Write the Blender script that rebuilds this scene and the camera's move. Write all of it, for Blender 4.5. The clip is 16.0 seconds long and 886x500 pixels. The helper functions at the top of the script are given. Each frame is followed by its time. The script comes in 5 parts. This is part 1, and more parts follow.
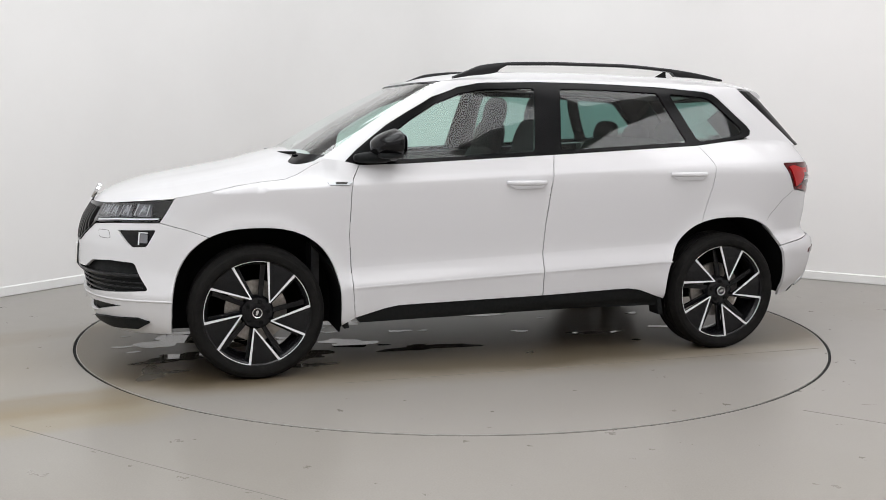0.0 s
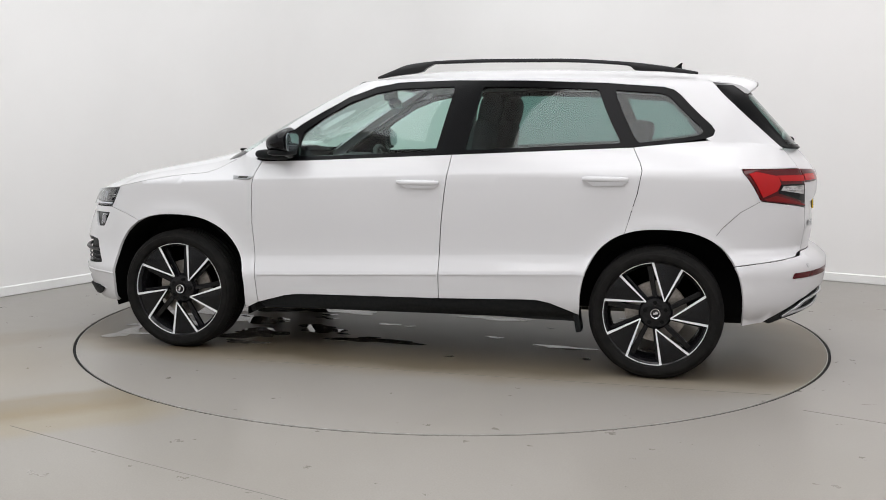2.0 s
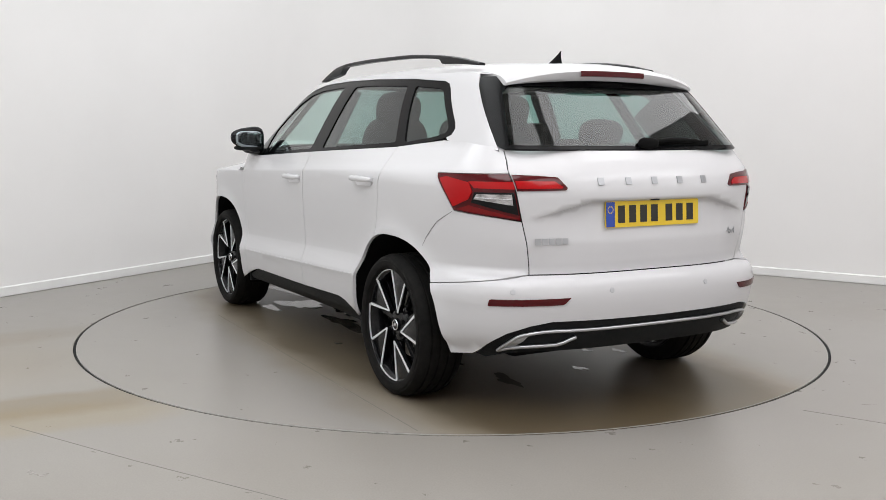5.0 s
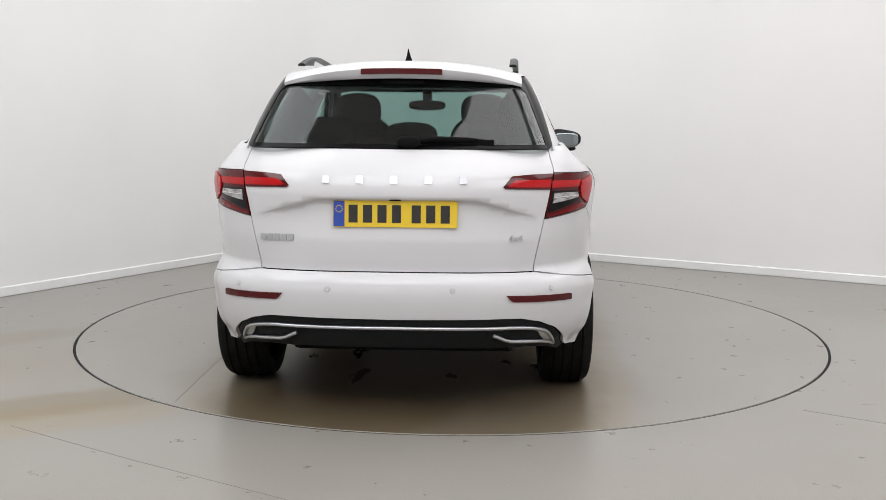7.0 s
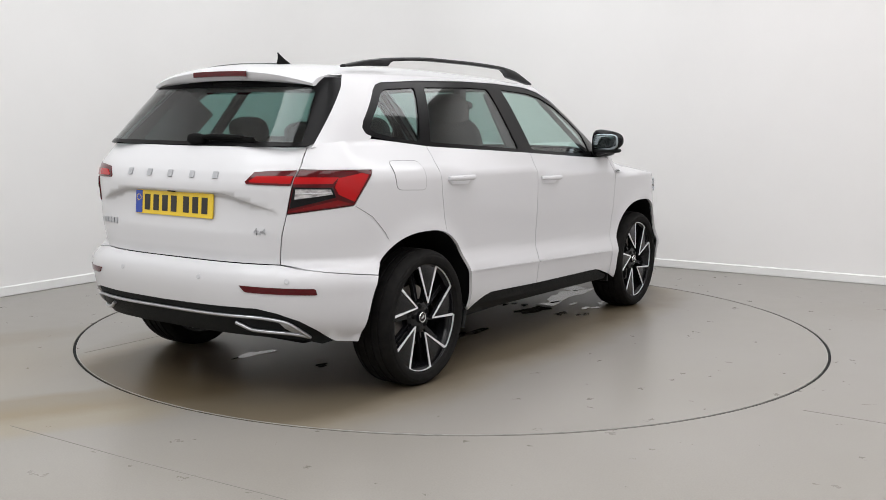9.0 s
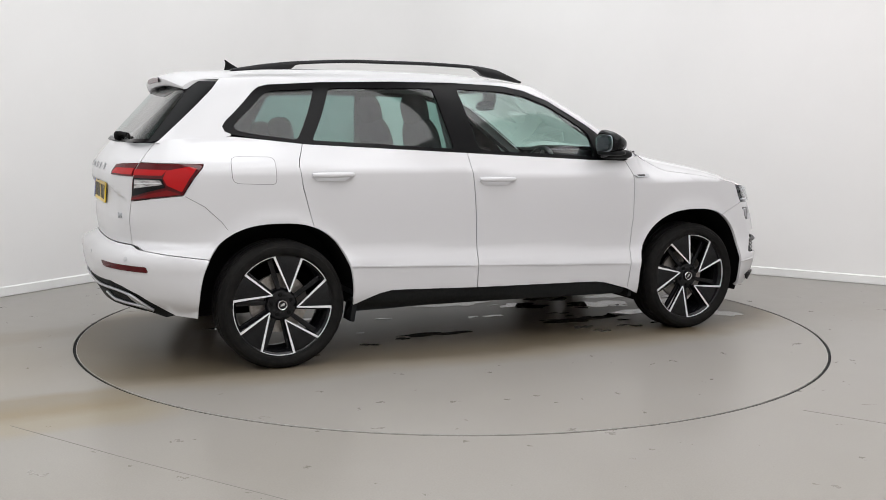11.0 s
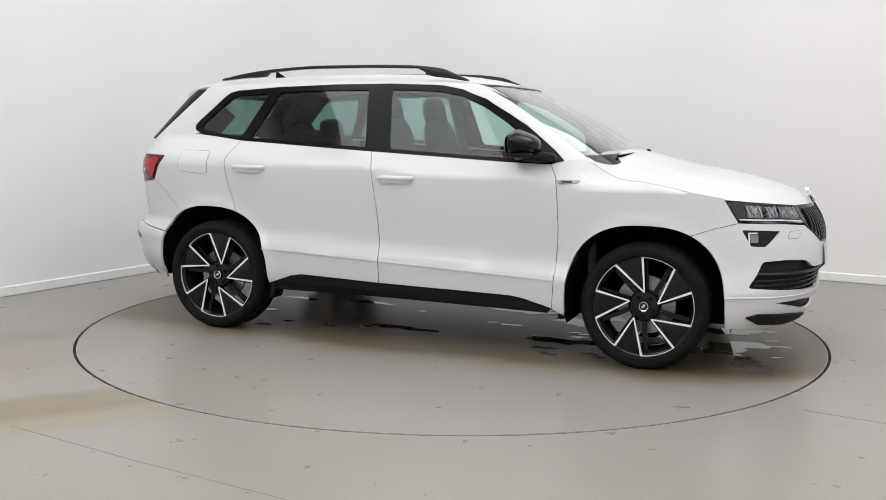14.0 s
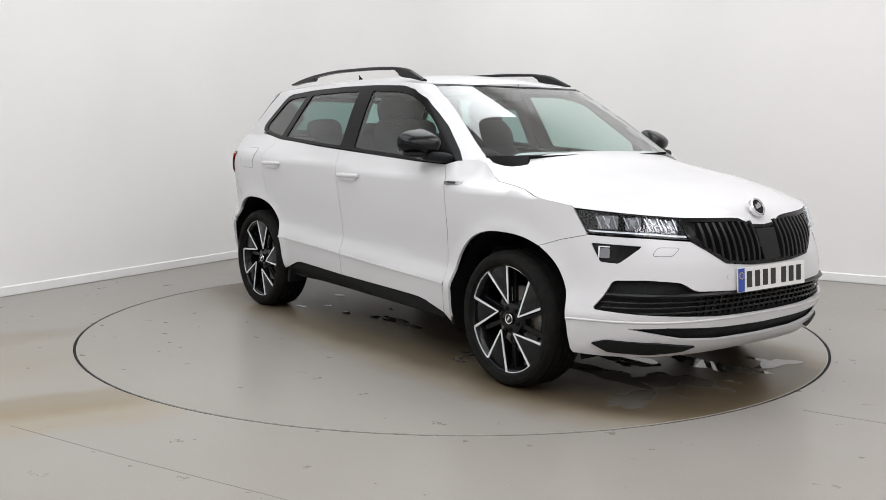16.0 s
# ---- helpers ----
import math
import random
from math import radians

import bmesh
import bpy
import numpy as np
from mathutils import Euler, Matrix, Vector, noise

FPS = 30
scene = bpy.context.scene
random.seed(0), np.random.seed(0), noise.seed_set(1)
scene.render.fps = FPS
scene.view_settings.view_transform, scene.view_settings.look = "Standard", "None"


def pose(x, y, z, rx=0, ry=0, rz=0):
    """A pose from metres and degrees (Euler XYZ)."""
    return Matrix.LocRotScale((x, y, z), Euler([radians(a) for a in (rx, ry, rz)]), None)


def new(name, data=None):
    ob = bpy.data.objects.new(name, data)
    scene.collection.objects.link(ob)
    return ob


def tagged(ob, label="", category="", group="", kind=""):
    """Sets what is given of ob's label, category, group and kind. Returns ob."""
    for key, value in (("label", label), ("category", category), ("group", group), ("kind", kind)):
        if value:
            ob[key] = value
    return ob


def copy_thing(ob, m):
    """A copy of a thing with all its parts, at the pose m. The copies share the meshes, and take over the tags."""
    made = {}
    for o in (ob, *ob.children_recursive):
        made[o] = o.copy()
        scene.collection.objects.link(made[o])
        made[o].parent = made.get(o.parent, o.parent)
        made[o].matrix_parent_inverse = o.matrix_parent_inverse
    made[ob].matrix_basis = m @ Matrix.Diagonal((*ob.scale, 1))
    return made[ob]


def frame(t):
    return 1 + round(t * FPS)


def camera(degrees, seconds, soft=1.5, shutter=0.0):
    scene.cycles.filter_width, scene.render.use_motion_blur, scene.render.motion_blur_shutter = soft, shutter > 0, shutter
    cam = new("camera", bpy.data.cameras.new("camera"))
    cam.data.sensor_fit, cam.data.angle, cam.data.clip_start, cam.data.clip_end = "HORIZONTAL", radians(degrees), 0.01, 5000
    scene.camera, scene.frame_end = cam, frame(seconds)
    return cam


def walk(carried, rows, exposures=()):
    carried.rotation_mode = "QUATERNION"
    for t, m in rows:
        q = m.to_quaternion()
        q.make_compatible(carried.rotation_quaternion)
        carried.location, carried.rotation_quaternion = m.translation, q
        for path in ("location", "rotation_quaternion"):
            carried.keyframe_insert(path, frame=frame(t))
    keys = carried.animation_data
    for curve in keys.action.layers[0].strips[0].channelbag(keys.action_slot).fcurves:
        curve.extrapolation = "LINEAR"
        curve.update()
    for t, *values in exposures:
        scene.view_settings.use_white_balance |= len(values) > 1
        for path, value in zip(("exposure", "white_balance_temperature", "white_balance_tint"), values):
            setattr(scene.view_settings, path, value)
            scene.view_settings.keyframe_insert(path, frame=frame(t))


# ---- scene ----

# ---- camera: it stands still while the turntable turns ----
cam = camera(49.06, 16.0, soft=0.45)
EYE = pose(0, -6.11, 1.261, 90 - 7.318, 0, 0.521) @ pose(0, 0, 0, 0, 0, 0.481)
walk(cam, [(0, EYE), (16, EYE)], exposures=[(0, 0.0), (16, 0.0)])

# heading of the turntable, degrees, at each time
HEADING = [(0, 197.58), (0.5, 189.95), (1, 182.2), (1.5, 174.7), (2, 166.85), (2.5, 159.15), (3, 151.3), (3.5, 143.6),
           (4.75, 123.8), (6, 104.1), (6.5, 96.4), (7, 88.4), (7.5, 80.75), (8, 72.75), (8.5, 65.0), (9, 56.9),
           (10.25, 37.3), (11.5, 17.68), (12, 9.65), (12.5, 1.95), (13, -5.75), (13.5, -13.25), (14, -20.95),
           (14.5, -28.55), (15, -36.55), (15.5, -44.2), (16, -52.28)]
PIVOT = (-0.0196, -0.1792)      # turntable's centre in the car's own plan
DISC_R = 2.2585

# ---- world and lights ----
world = bpy.data.worlds.new("world")
scene.world = world
world.use_nodes = True
world.node_tree.nodes["Background"].inputs[0].default_value = (0.8, 0.9, 1.0, 1)
world.node_tree.nodes["Background"].inputs[1].default_value = 0.02

# room: corner, its two wall directions and size
CORNER = Vector((-1.177, 4.482, 0))
ALONG_L = Vector((-0.493, -0.870, 0)).normalized()    # from the corner along one wall
ALONG_R = Vector((0.863, -0.505, 0)).normalized()     # from the corner along the other
LEN_L, LEN_R, ROOM_H, COVE_R = 12.0, 10.5, 4.3, 1.05


def room_point(a, b, z=0.0):
    """a metres along the one wall and b along the other from the corner."""
    p = CORNER + ALONG_L * a + ALONG_R * b
    return Vector((p.x, p.y, z))


def ceiling_lamp(a, b, la, lb, power, colour):
    data = bpy.data.lights.new("ceiling_panel_light", "AREA")
    data.shape, data.size, data.size_y, data.energy, data.color = "RECTANGLE", la, lb, power, colour
    ob = new("ceiling_panel_light", data)
    ob.matrix_world = Matrix.Translation(room_point(a, b, ROOM_H - 0.13)) @ pose(0, 0, 0, 0, 0, math.degrees(math.atan2(ALONG_L.y, ALONG_L.x)))
    return ob


LAMPS = [(1.9, 2.2, 58), (5.4, 2.2, 57), (8.9, 2.2, 95), (1.9, 5.4, 58), (5.4, 5.4, 56), (8.9, 5.4, 93), (3.4, 8.6, 65), (7.4, 8.6, 79)]
for a, b, power in LAMPS:
    ceiling_lamp(a, b, 3.0, 2.2, power, (0.985, 0.98, 0.995) if b > 3 else (0.95, 0.985, 1.0))


# ---- materials ----
def material(name, colour=(0.5, 0.5, 0.5), rough=0.5, metal=0.0, **extra):
    m = bpy.data.materials.new(name)
    m.use_nodes = True
    b = m.node_tree.nodes["Principled BSDF"]
    b.inputs["Base Color"].default_value = (*colour, 1)
    b.inputs["Roughness"].default_value, b.inputs["Metallic"].default_value = rough, metal
    for key, value in extra.items():
        b.inputs[key.replace("_", " ")].default_value = value
    return m


def node(m, kind, **inputs):
    n = m.node_tree.nodes.new(kind)
    for key, value in inputs.items():
        n.inputs[key].default_value = value
    return n


def wire(m, a, b):
    m.node_tree.links.new(a, b)


def bsdf(m):
    return m.node_tree.nodes["Principled BSDF"]


def grained(m, dark, light, scale, bump=0.0, bump_scale=None, detail=6.0, rough=None, stretch=(1, 1, 1)):
    """Colour that wanders between two tones at one scale, and fine relief at another."""
    pos = node(m, "ShaderNodeTexCoord")
    mp = node(m, "ShaderNodeMapping")
    mp.inputs["Scale"].default_value = stretch
    wire(m, pos.outputs["Object"], mp.inputs["Vector"])
    n = node(m, "ShaderNodeTexNoise", Scale=scale, Detail=detail, Roughness=0.6)
    wire(m, mp.outputs[0], n.inputs["Vector"])
    r = node(m, "ShaderNodeValToRGB")
    r.color_ramp.elements[0].position, r.color_ramp.elements[1].position = 0.3, 0.7
    r.color_ramp.elements[0].color, r.color_ramp.elements[1].color = (*dark, 1), (*light, 1)
    wire(m, n.outputs["Fac"], r.inputs[0])
    wire(m, r.outputs[0], bsdf(m).inputs["Base Color"])
    if rough:
        rr = node(m, "ShaderNodeMapRange")
        rr.inputs["To Min"].default_value, rr.inputs["To Max"].default_value = rough
        wire(m, n.outputs["Fac"], rr.inputs["Value"])
        wire(m, rr.outputs[0], bsdf(m).inputs["Roughness"])
    if bump:
        n2 = node(m, "ShaderNodeTexNoise", Scale=bump_scale or scale * 8, Detail=4.0)
        wire(m, mp.outputs[0], n2.inputs["Vector"])
        bp = node(m, "ShaderNodeBump", Strength=bump, Distance=0.004)
        wire(m, n2.outputs["Fac"], bp.inputs["Height"])
        wire(m, bp.outputs[0], bsdf(m).inputs["Normal"])
    return m


def glass(name, tint, gloss=1.0, base=0.045, power=3.8):
    """A pane: tinted see-through with mirror gloss by its angle."""
    m = bpy.data.materials.new(name)
    m.use_nodes = True
    t = m.node_tree
    t.nodes.clear()
    out = t.nodes.new("ShaderNodeOutputMaterial")
    tr = t.nodes.new("ShaderNodeBsdfTransparent")
    tr.inputs[0].default_value = (*tint, 1)
    gl = t.nodes.new("ShaderNodeBsdfGlossy")
    gl.inputs["Roughness"].default_value = 0.0
    gl.inputs[0].default_value = (gloss, gloss, gloss, 1)
    lw = t.nodes.new("ShaderNodeLayerWeight")
    lw.inputs[0].default_value = 0.5
    pw = t.nodes.new("ShaderNodeMath")
    pw.operation = "POWER"
    pw.inputs[1].default_value = power
    wire(m, lw.outputs["Facing"], pw.inputs[0])
    fr = t.nodes.new("ShaderNodeMath")
    fr.operation = "MULTIPLY_ADD"
    fr.inputs[1].default_value, fr.inputs[2].default_value = 0.86, base
    wire(m, pw.outputs[0], fr.inputs[0])
    mix = t.nodes.new("ShaderNodeMixShader")
    wire(m, fr.outputs[0], mix.inputs[0])
    wire(m, tr.outputs[0], mix.inputs[1])
    wire(m, gl.outputs[0], mix.inputs[2])
    wire(m, mix.outputs[0], out.inputs[0])
    return m


WHITE = material("white_car_paint", (0.615, 0.61, 0.625), 0.42, Coat_Weight=0.55, Coat_Roughness=0.02, Specular_IOR_Level=0.3)
GAP_BLACK = material("dark_underbody", (0.006, 0.006, 0.006), 0.9, Specular_IOR_Level=0.1)
BLACK_TRIM = grained(material("black_plastic_trim", rough=0.55, Specular_IOR_Level=0.15), (0.006, 0.008, 0.0085), (0.014, 0.014, 0.0145), 60, 0.15, 700)
GLOSS_BLACK = material("gloss_black", (0.005, 0.005, 0.006), 0.14, Specular_IOR_Level=0.25)
PILLAR_BLACK = material("pillar_black", (0.003, 0.003, 0.0035), 0.22, Specular_IOR_Level=0.12)
RAIL_BLACK = material("satin_black_rail", (0.008, 0.008, 0.009), 0.40, Specular_IOR_Level=0.25)
RUBBER = grained(material("tyre_rubber", rough=0.75, Specular_IOR_Level=0.12), (0.005, 0.005, 0.005), (0.012, 0.0112, 0.0105), 25, 0.2, 200)
RIM_DARK = material("dark_alloy", (0.006, 0.006, 0.007), 0.18, Specular_IOR_Level=0.28)
RIM_CUT = material("diamond_cut_alloy", (0.88, 0.89, 0.91), 0.45, 0.45)
STEEL = grained(material("brake_steel", rough=0.4, metal=0.8), (0.22, 0.2, 0.18), (0.42, 0.39, 0.36), 40)
CHROME = material("chrome", (0.8, 0.8, 0.82), 0.12, 1.0)
SILVER = material("satin_silver", (0.50, 0.51, 0.53), 0.28, 0.9)
GLASS_FRONT = glass("side_window_glass", (0.68, 0.85, 0.80))
GLASS_SCREEN = glass("front_screen_glass", (0.74, 0.88, 0.84), base=0.085, power=2.8)
GLASS_REAR = glass("privacy_glass", (0.34, 0.50, 0.47))
LENS_CLEAR = glass("clear_lens", (0.9, 0.92, 0.94))
RED_LENS = material("red_lens", (0.40, 0.006, 0.008), 0.12, Specular_IOR_Level=0.3)
RED_DARK = material("dark_red_lens", (0.075, 0.003, 0.005), 0.10, Specular_IOR_Level=0.35)
RED_MID = material("mid_red_lens", (0.17, 0.004, 0.006), 0.10, Specular_IOR_Level=0.35)
LAMP_SILVER = material("lamp_reflector", (0.6, 0.61, 0.63), 0.18, 0.9)
LAMP_WHITE = material("lamp_guide", (0.75, 0.76, 0.78), 0.25)
CLOTH = grained(material("dark_seat_cloth", rough=0.9), (0.012, 0.012, 0.014), (0.03, 0.03, 0.033), 30, 0.3, 500)
CABIN = grained(material("dark_cabin_plastic", rough=0.6), (0.016, 0.016, 0.017), (0.028, 0.028, 0.03), 20, 0.2, 400)
PLATE_Y = material("yellow_plate", (0.75, 0.52, 0.03), 0.3)
PLATE_W = material("white_plate", (0.78, 0.78, 0.76), 0.3)
PLATE_B = material("blue_plate_band", (0.02, 0.06, 0.35), 0.3)
INK = material("dark_ink", (0.02, 0.018, 0.016), 0.5)
WALL = grained(material("white_wall_paint", rough=0.7), (0.79, 0.777, 0.772), (0.83, 0.817, 0.812), 0.7, 0.06, 90)
SKIRT = grained(material("white_gloss_skirting", rough=0.35), (0.79, 0.785, 0.78), (0.84, 0.835, 0.83), 3.0)
CEIL = grained(material("white_ceiling_paint", rough=0.8), (0.80, 0.80, 0.80), (0.85, 0.85, 0.85), 1.0)


def floor_material(name, stains_and_shade):
    """Painted concrete: cloudy tone, fine grain, dark specks, stains and painted shade (x, y, half sizes, tint, amount,
    turn, edge, damp).
    """
    m = material(name, rough=0.3, Specular_IOR_Level=0.24)
    pos = node(m, "ShaderNodeTexCoord")
    big = node(m, "ShaderNodeTexNoise", Scale=0.55, Detail=5.0, Roughness=0.55)
    mid = node(m, "ShaderNodeTexNoise", Scale=7.0, Detail=6.0, Roughness=0.65)
    fine = node(m, "ShaderNodeTexNoise", Scale=140.0, Detail=3.0)
    spots = node(m, "ShaderNodeTexNoise", Scale=85.0, Detail=1.0)
    warp = node(m, "ShaderNodeTexNoise", Scale=2.2, Detail=5.0)
    for n in (big, mid, fine, spots, warp):
        wire(m, pos.outputs["Object"], n.inputs["Vector"])
    ramp = node(m, "ShaderNodeValToRGB")
    ramp.color_ramp.elements[0].position, ramp.color_ramp.elements[1].position = 0.3, 0.72
    ramp.color_ramp.elements[0].color, ramp.color_ramp.elements[1].color = (0.278, 0.259, 0.233, 1), (0.312, 0.295, 0.274, 1)
    wire(m, big.outputs["Fac"], ramp.inputs[0])
    last = ramp.outputs[0]
    for source, lo, hi, dark in ((mid, 0.30, 0.70, 0.965), (fine, 0.25, 0.75, 0.88), (spots, 0.84, 0.80, 0.75)):
        tone = node(m, "ShaderNodeMapRange")
        tone.inputs["From Min"].default_value, tone.inputs["From Max"].default_value = lo, hi
        tone.inputs["To Min"].default_value, tone.inputs["To Max"].default_value = dark, 1.0
        wire(m, source.outputs["Fac"], tone.inputs["Value"])
        mul = node(m, "ShaderNodeMixRGB", Fac=1.0)
        mul.blend_type = "MULTIPLY"
        wire(m, last, mul.inputs[1])
        wire(m, tone.outputs[0], mul.inputs[2])
        last = mul.outputs[0]
    rr = node(m, "ShaderNodeMapRange")
    rr.inputs["To Min"].default_value, rr.inputs["To Max"].default_value = 0.24, 0.34
    wire(m, mid.outputs["Fac"], rr.inputs["Value"])
    gloss = rr.outputs[0]
    bent = node(m, "ShaderNodeMixRGB", Fac=0.16)
    bent.blend_type = "LINEAR_LIGHT"
    wire(m, pos.outputs["Object"], bent.inputs[1])
    wire(m, warp.outputs["Color"], bent.inputs[2])
    for cx, cy, sx, sy, col, amount, turn, edge, damp in stains_and_shade:
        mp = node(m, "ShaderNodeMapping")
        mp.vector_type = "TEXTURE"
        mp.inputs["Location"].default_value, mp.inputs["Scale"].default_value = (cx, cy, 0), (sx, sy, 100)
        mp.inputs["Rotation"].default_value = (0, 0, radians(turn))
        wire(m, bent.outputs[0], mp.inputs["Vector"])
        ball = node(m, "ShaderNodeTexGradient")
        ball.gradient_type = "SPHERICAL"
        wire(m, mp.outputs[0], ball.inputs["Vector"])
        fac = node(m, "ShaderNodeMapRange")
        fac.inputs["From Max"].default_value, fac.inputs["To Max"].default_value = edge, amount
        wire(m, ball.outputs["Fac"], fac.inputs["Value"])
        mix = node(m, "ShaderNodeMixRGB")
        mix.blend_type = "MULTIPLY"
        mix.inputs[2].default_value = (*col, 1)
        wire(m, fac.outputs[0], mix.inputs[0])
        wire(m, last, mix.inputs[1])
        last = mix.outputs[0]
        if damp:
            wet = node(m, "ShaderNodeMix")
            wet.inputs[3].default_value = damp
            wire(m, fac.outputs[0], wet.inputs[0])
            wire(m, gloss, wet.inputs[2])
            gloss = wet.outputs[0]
    wire(m, last, bsdf(m).inputs["Base Color"])
    wire(m, gloss, bsdf(m).inputs["Roughness"])
    bp = node(m, "ShaderNodeBump", Strength=0.02, Distance=0.001)
    wire(m, fine.outputs["Fac"], bp.inputs["Height"])
    wire(m, bp.outputs[0], bsdf(m).inputs["Normal"])
    return m


TAN = (0.80, 0.72, 0.57)
PALE_TAN = (1.0, 0.93, 0.77)
STAINS = [(-1.90, -1.92, 0.95, 0.24, TAN, 0.9, 28, 0.45, 0), (-1.75, -2.10, 0.85, 0.26, PALE_TAN, 0.9, 24, 0.5, 0), (-2.70, -0.62, 0.95, 0.24, TAN, 0.55, 36, 0.6, 0),
          (-2.55, -1.3, 1.1, 0.9, PALE_TAN, 0.5, 20, 0.7, 0), (2.9, 0.6, 0.7, 0.5, (0.92, 0.90, 0.87), 0.6, 0, 0.7, 0)]
# damp brown marks under the car, darkened further to stand in for contact shade
BROWN, DAMP_SHADE = (0.85, 0.78, 0.66), (0.55, 0.51, 0.44)
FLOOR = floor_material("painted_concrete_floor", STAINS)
DISC = floor_material("painted_turntable", [(0.0, 0.18, 4.2, 1.26, BROWN, 0.95, 0, 0.16, 0.34), (0.0, 0.18, 3.8, 1.06, DAMP_SHADE, 0.95, 0, 0.13, 0.34),
                                            # under the nose: wet area with painted shade; then a brown mark at the rear
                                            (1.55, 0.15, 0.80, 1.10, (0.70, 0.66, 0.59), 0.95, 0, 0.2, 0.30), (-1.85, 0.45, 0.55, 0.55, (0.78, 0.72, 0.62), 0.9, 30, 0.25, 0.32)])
WATER = material("wet_patch", (0.15, 0.135, 0.115), 0.02, Specular_IOR_Level=0.6)


# ---- mesh helpers ----
def part(name, bm, mat, parent=None, label="", smooth=None):
    """Links a bmesh as one mesh object, under a thing or a part if one is given."""
    me = bpy.data.meshes.new(name)
    bm.to_mesh(me)
    bm.free()
    me.materials.append(mat)
    ob = new(name, me)
    if smooth is not None:
        me.shade_smooth()
        me.set_sharp_from_angle(angle=radians(smooth))
    if parent is not None:
        ob.parent = parent
    if label:
        tagged(ob, label)
    return ob


def from_grid(rows, closed=False):
    """A bmesh of quads over rows of equal numbers of points; closed joins each row's end to its start."""
    bm = bmesh.new()
    vs = [[bm.verts.new(p) for p in row] for row in rows]
    n = len(rows[0])
    for a, b in zip(vs, vs[1:]):
        for i in range(n if closed else n - 1):
            quad = [a[i], a[(i + 1) % n], b[(i + 1) % n], b[i]]
            bm.faces.new(quad)
    bmesh.ops.remove_doubles(bm, verts=bm.verts, dist=1e-5)
    bmesh.ops.recalc_face_normals(bm, faces=bm.faces)
    return bm


def box(sx, sy, sz, m=None, bevel=0.0, segments=2):
    """A bevelled box of those sizes about its middle, placed by m."""
    bm = bmesh.new()
    bmesh.ops.create_cube(bm, size=1.0)
    bmesh.ops.scale(bm, vec=(sx, sy, sz), verts=bm.verts)
    if bevel:
        bmesh.ops.bevel(bm, geom=list(bm.edges), offset=bevel, segments=segments, affect="EDGES", profile=0.6)
    if m is not None:
        bm.transform(m)
    return bm


def prism(outline, depth, m=None, bevel=0.0):
    """A flat outline in x and y given a thickness along z, from 0 to depth."""
    bm = bmesh.new()
    f = bm.faces.new([bm.verts.new((x, y, 0)) for x, y in outline])
    got = bmesh.ops.extrude_face_region(bm, geom=[f])
    bmesh.ops.translate(bm, vec=(0, 0, depth), verts=[v for v in got["geom"] if isinstance(v, bmesh.types.BMVert)])
    bmesh.ops.recalc_face_normals(bm, faces=bm.faces)
    if bevel:
        bmesh.ops.bevel(bm, geom=list(bm.edges), offset=bevel, segments=2, affect="EDGES", profile=0.6)
    if m is not None:
        bm.transform(m)
    return bm


def lathe(profile, steps=64, m=None):
    """Points (radius, height) turned about z."""
    rows = [[(r * math.cos(2 * math.pi * i / steps), r * math.sin(2 * math.pi * i / steps), h) for i in range(steps)] for r, h in profile]
    bm = from_grid(rows, closed=True)
    if m is not None:
        bm.transform(m)
    return bm


def merge(*bms):
    """Several bmeshes of one part as one."""
    out = bmesh.new()
    for b in bms:
        me = bpy.data.meshes.new("tmp")
        b.to_mesh(me)
        b.free()
        out.from_mesh(me)
        bpy.data.meshes.remove(me)
    return out


def tube(points, radius, sides=8, flat=1.0):
    """A rod along points; flat squeezes its height."""
    pts = [Vector(p) for p in points]
    rows = []
    for i, p in enumerate(pts):
        d = (pts[min(i + 1, len(pts) - 1)] - pts[max(i - 1, 0)]).normalized()
        side = d.cross(Vector((0, 0, 1)))
        side = side.normalized() if side.length > 1e-4 else Vector((1, 0, 0))
        up = side.cross(d)
        rows.append([p + side * radius * math.cos(2 * math.pi * k / sides) + up * radius * flat * math.sin(2 * math.pi * k / sides) for k in range(sides)])
    bm = from_grid(rows, closed=True)
    for end in (0, -1):
        loop = [v for v in bm.verts if min((v.co - q).length for q in rows[end]) < 1e-5]
        if len(loop) > 2:
            mid = pts[end]
            d = rows[end]
            loop.sort(key=lambda v: min(range(sides), key=lambda k: (v.co - d[k]).length))
            bm.faces.new(loop)
    bmesh.ops.recalc_face_normals(bm, faces=bm.faces)
    return bm


def spline(points):
    """A smooth monotone curve through (t, value) pairs."""
    pts = sorted(points)
    t = np.array([p[0] for p in pts], float)
    v = np.array([p[1] for p in pts], float)
    h = np.diff(t)
    d = np.diff(v) / h
    m = np.zeros(len(t))
    m[0], m[-1] = d[0], d[-1]
    for i in range(1, len(t) - 1):
        if d[i - 1] * d[i] > 0:
            w1, w2 = 2 * h[i] + h[i - 1], h[i] + 2 * h[i - 1]
            m[i] = (w1 + w2) / (w1 / d[i - 1] + w2 / d[i])

    def at(x):
        x = min(max(x, t[0]), t[-1])
        i = min(int(np.searchsorted(t, x, side="right")) - 1, len(t) - 2)
        i = max(i, 0)
        s = (x - t[i]) / h[i]
        return float((1 + 2 * s) * (1 - s) ** 2 * v[i] + s * (1 - s) ** 2 * h[i] * m[i] + s * s * (3 - 2 * s) * v[i + 1] + s * s * (s - 1) * h[i] * m[i + 1])
    return at


def step01(x):
    x = min(max(x, 0.0), 1.0)
    return x * x * (3 - 2 * x)


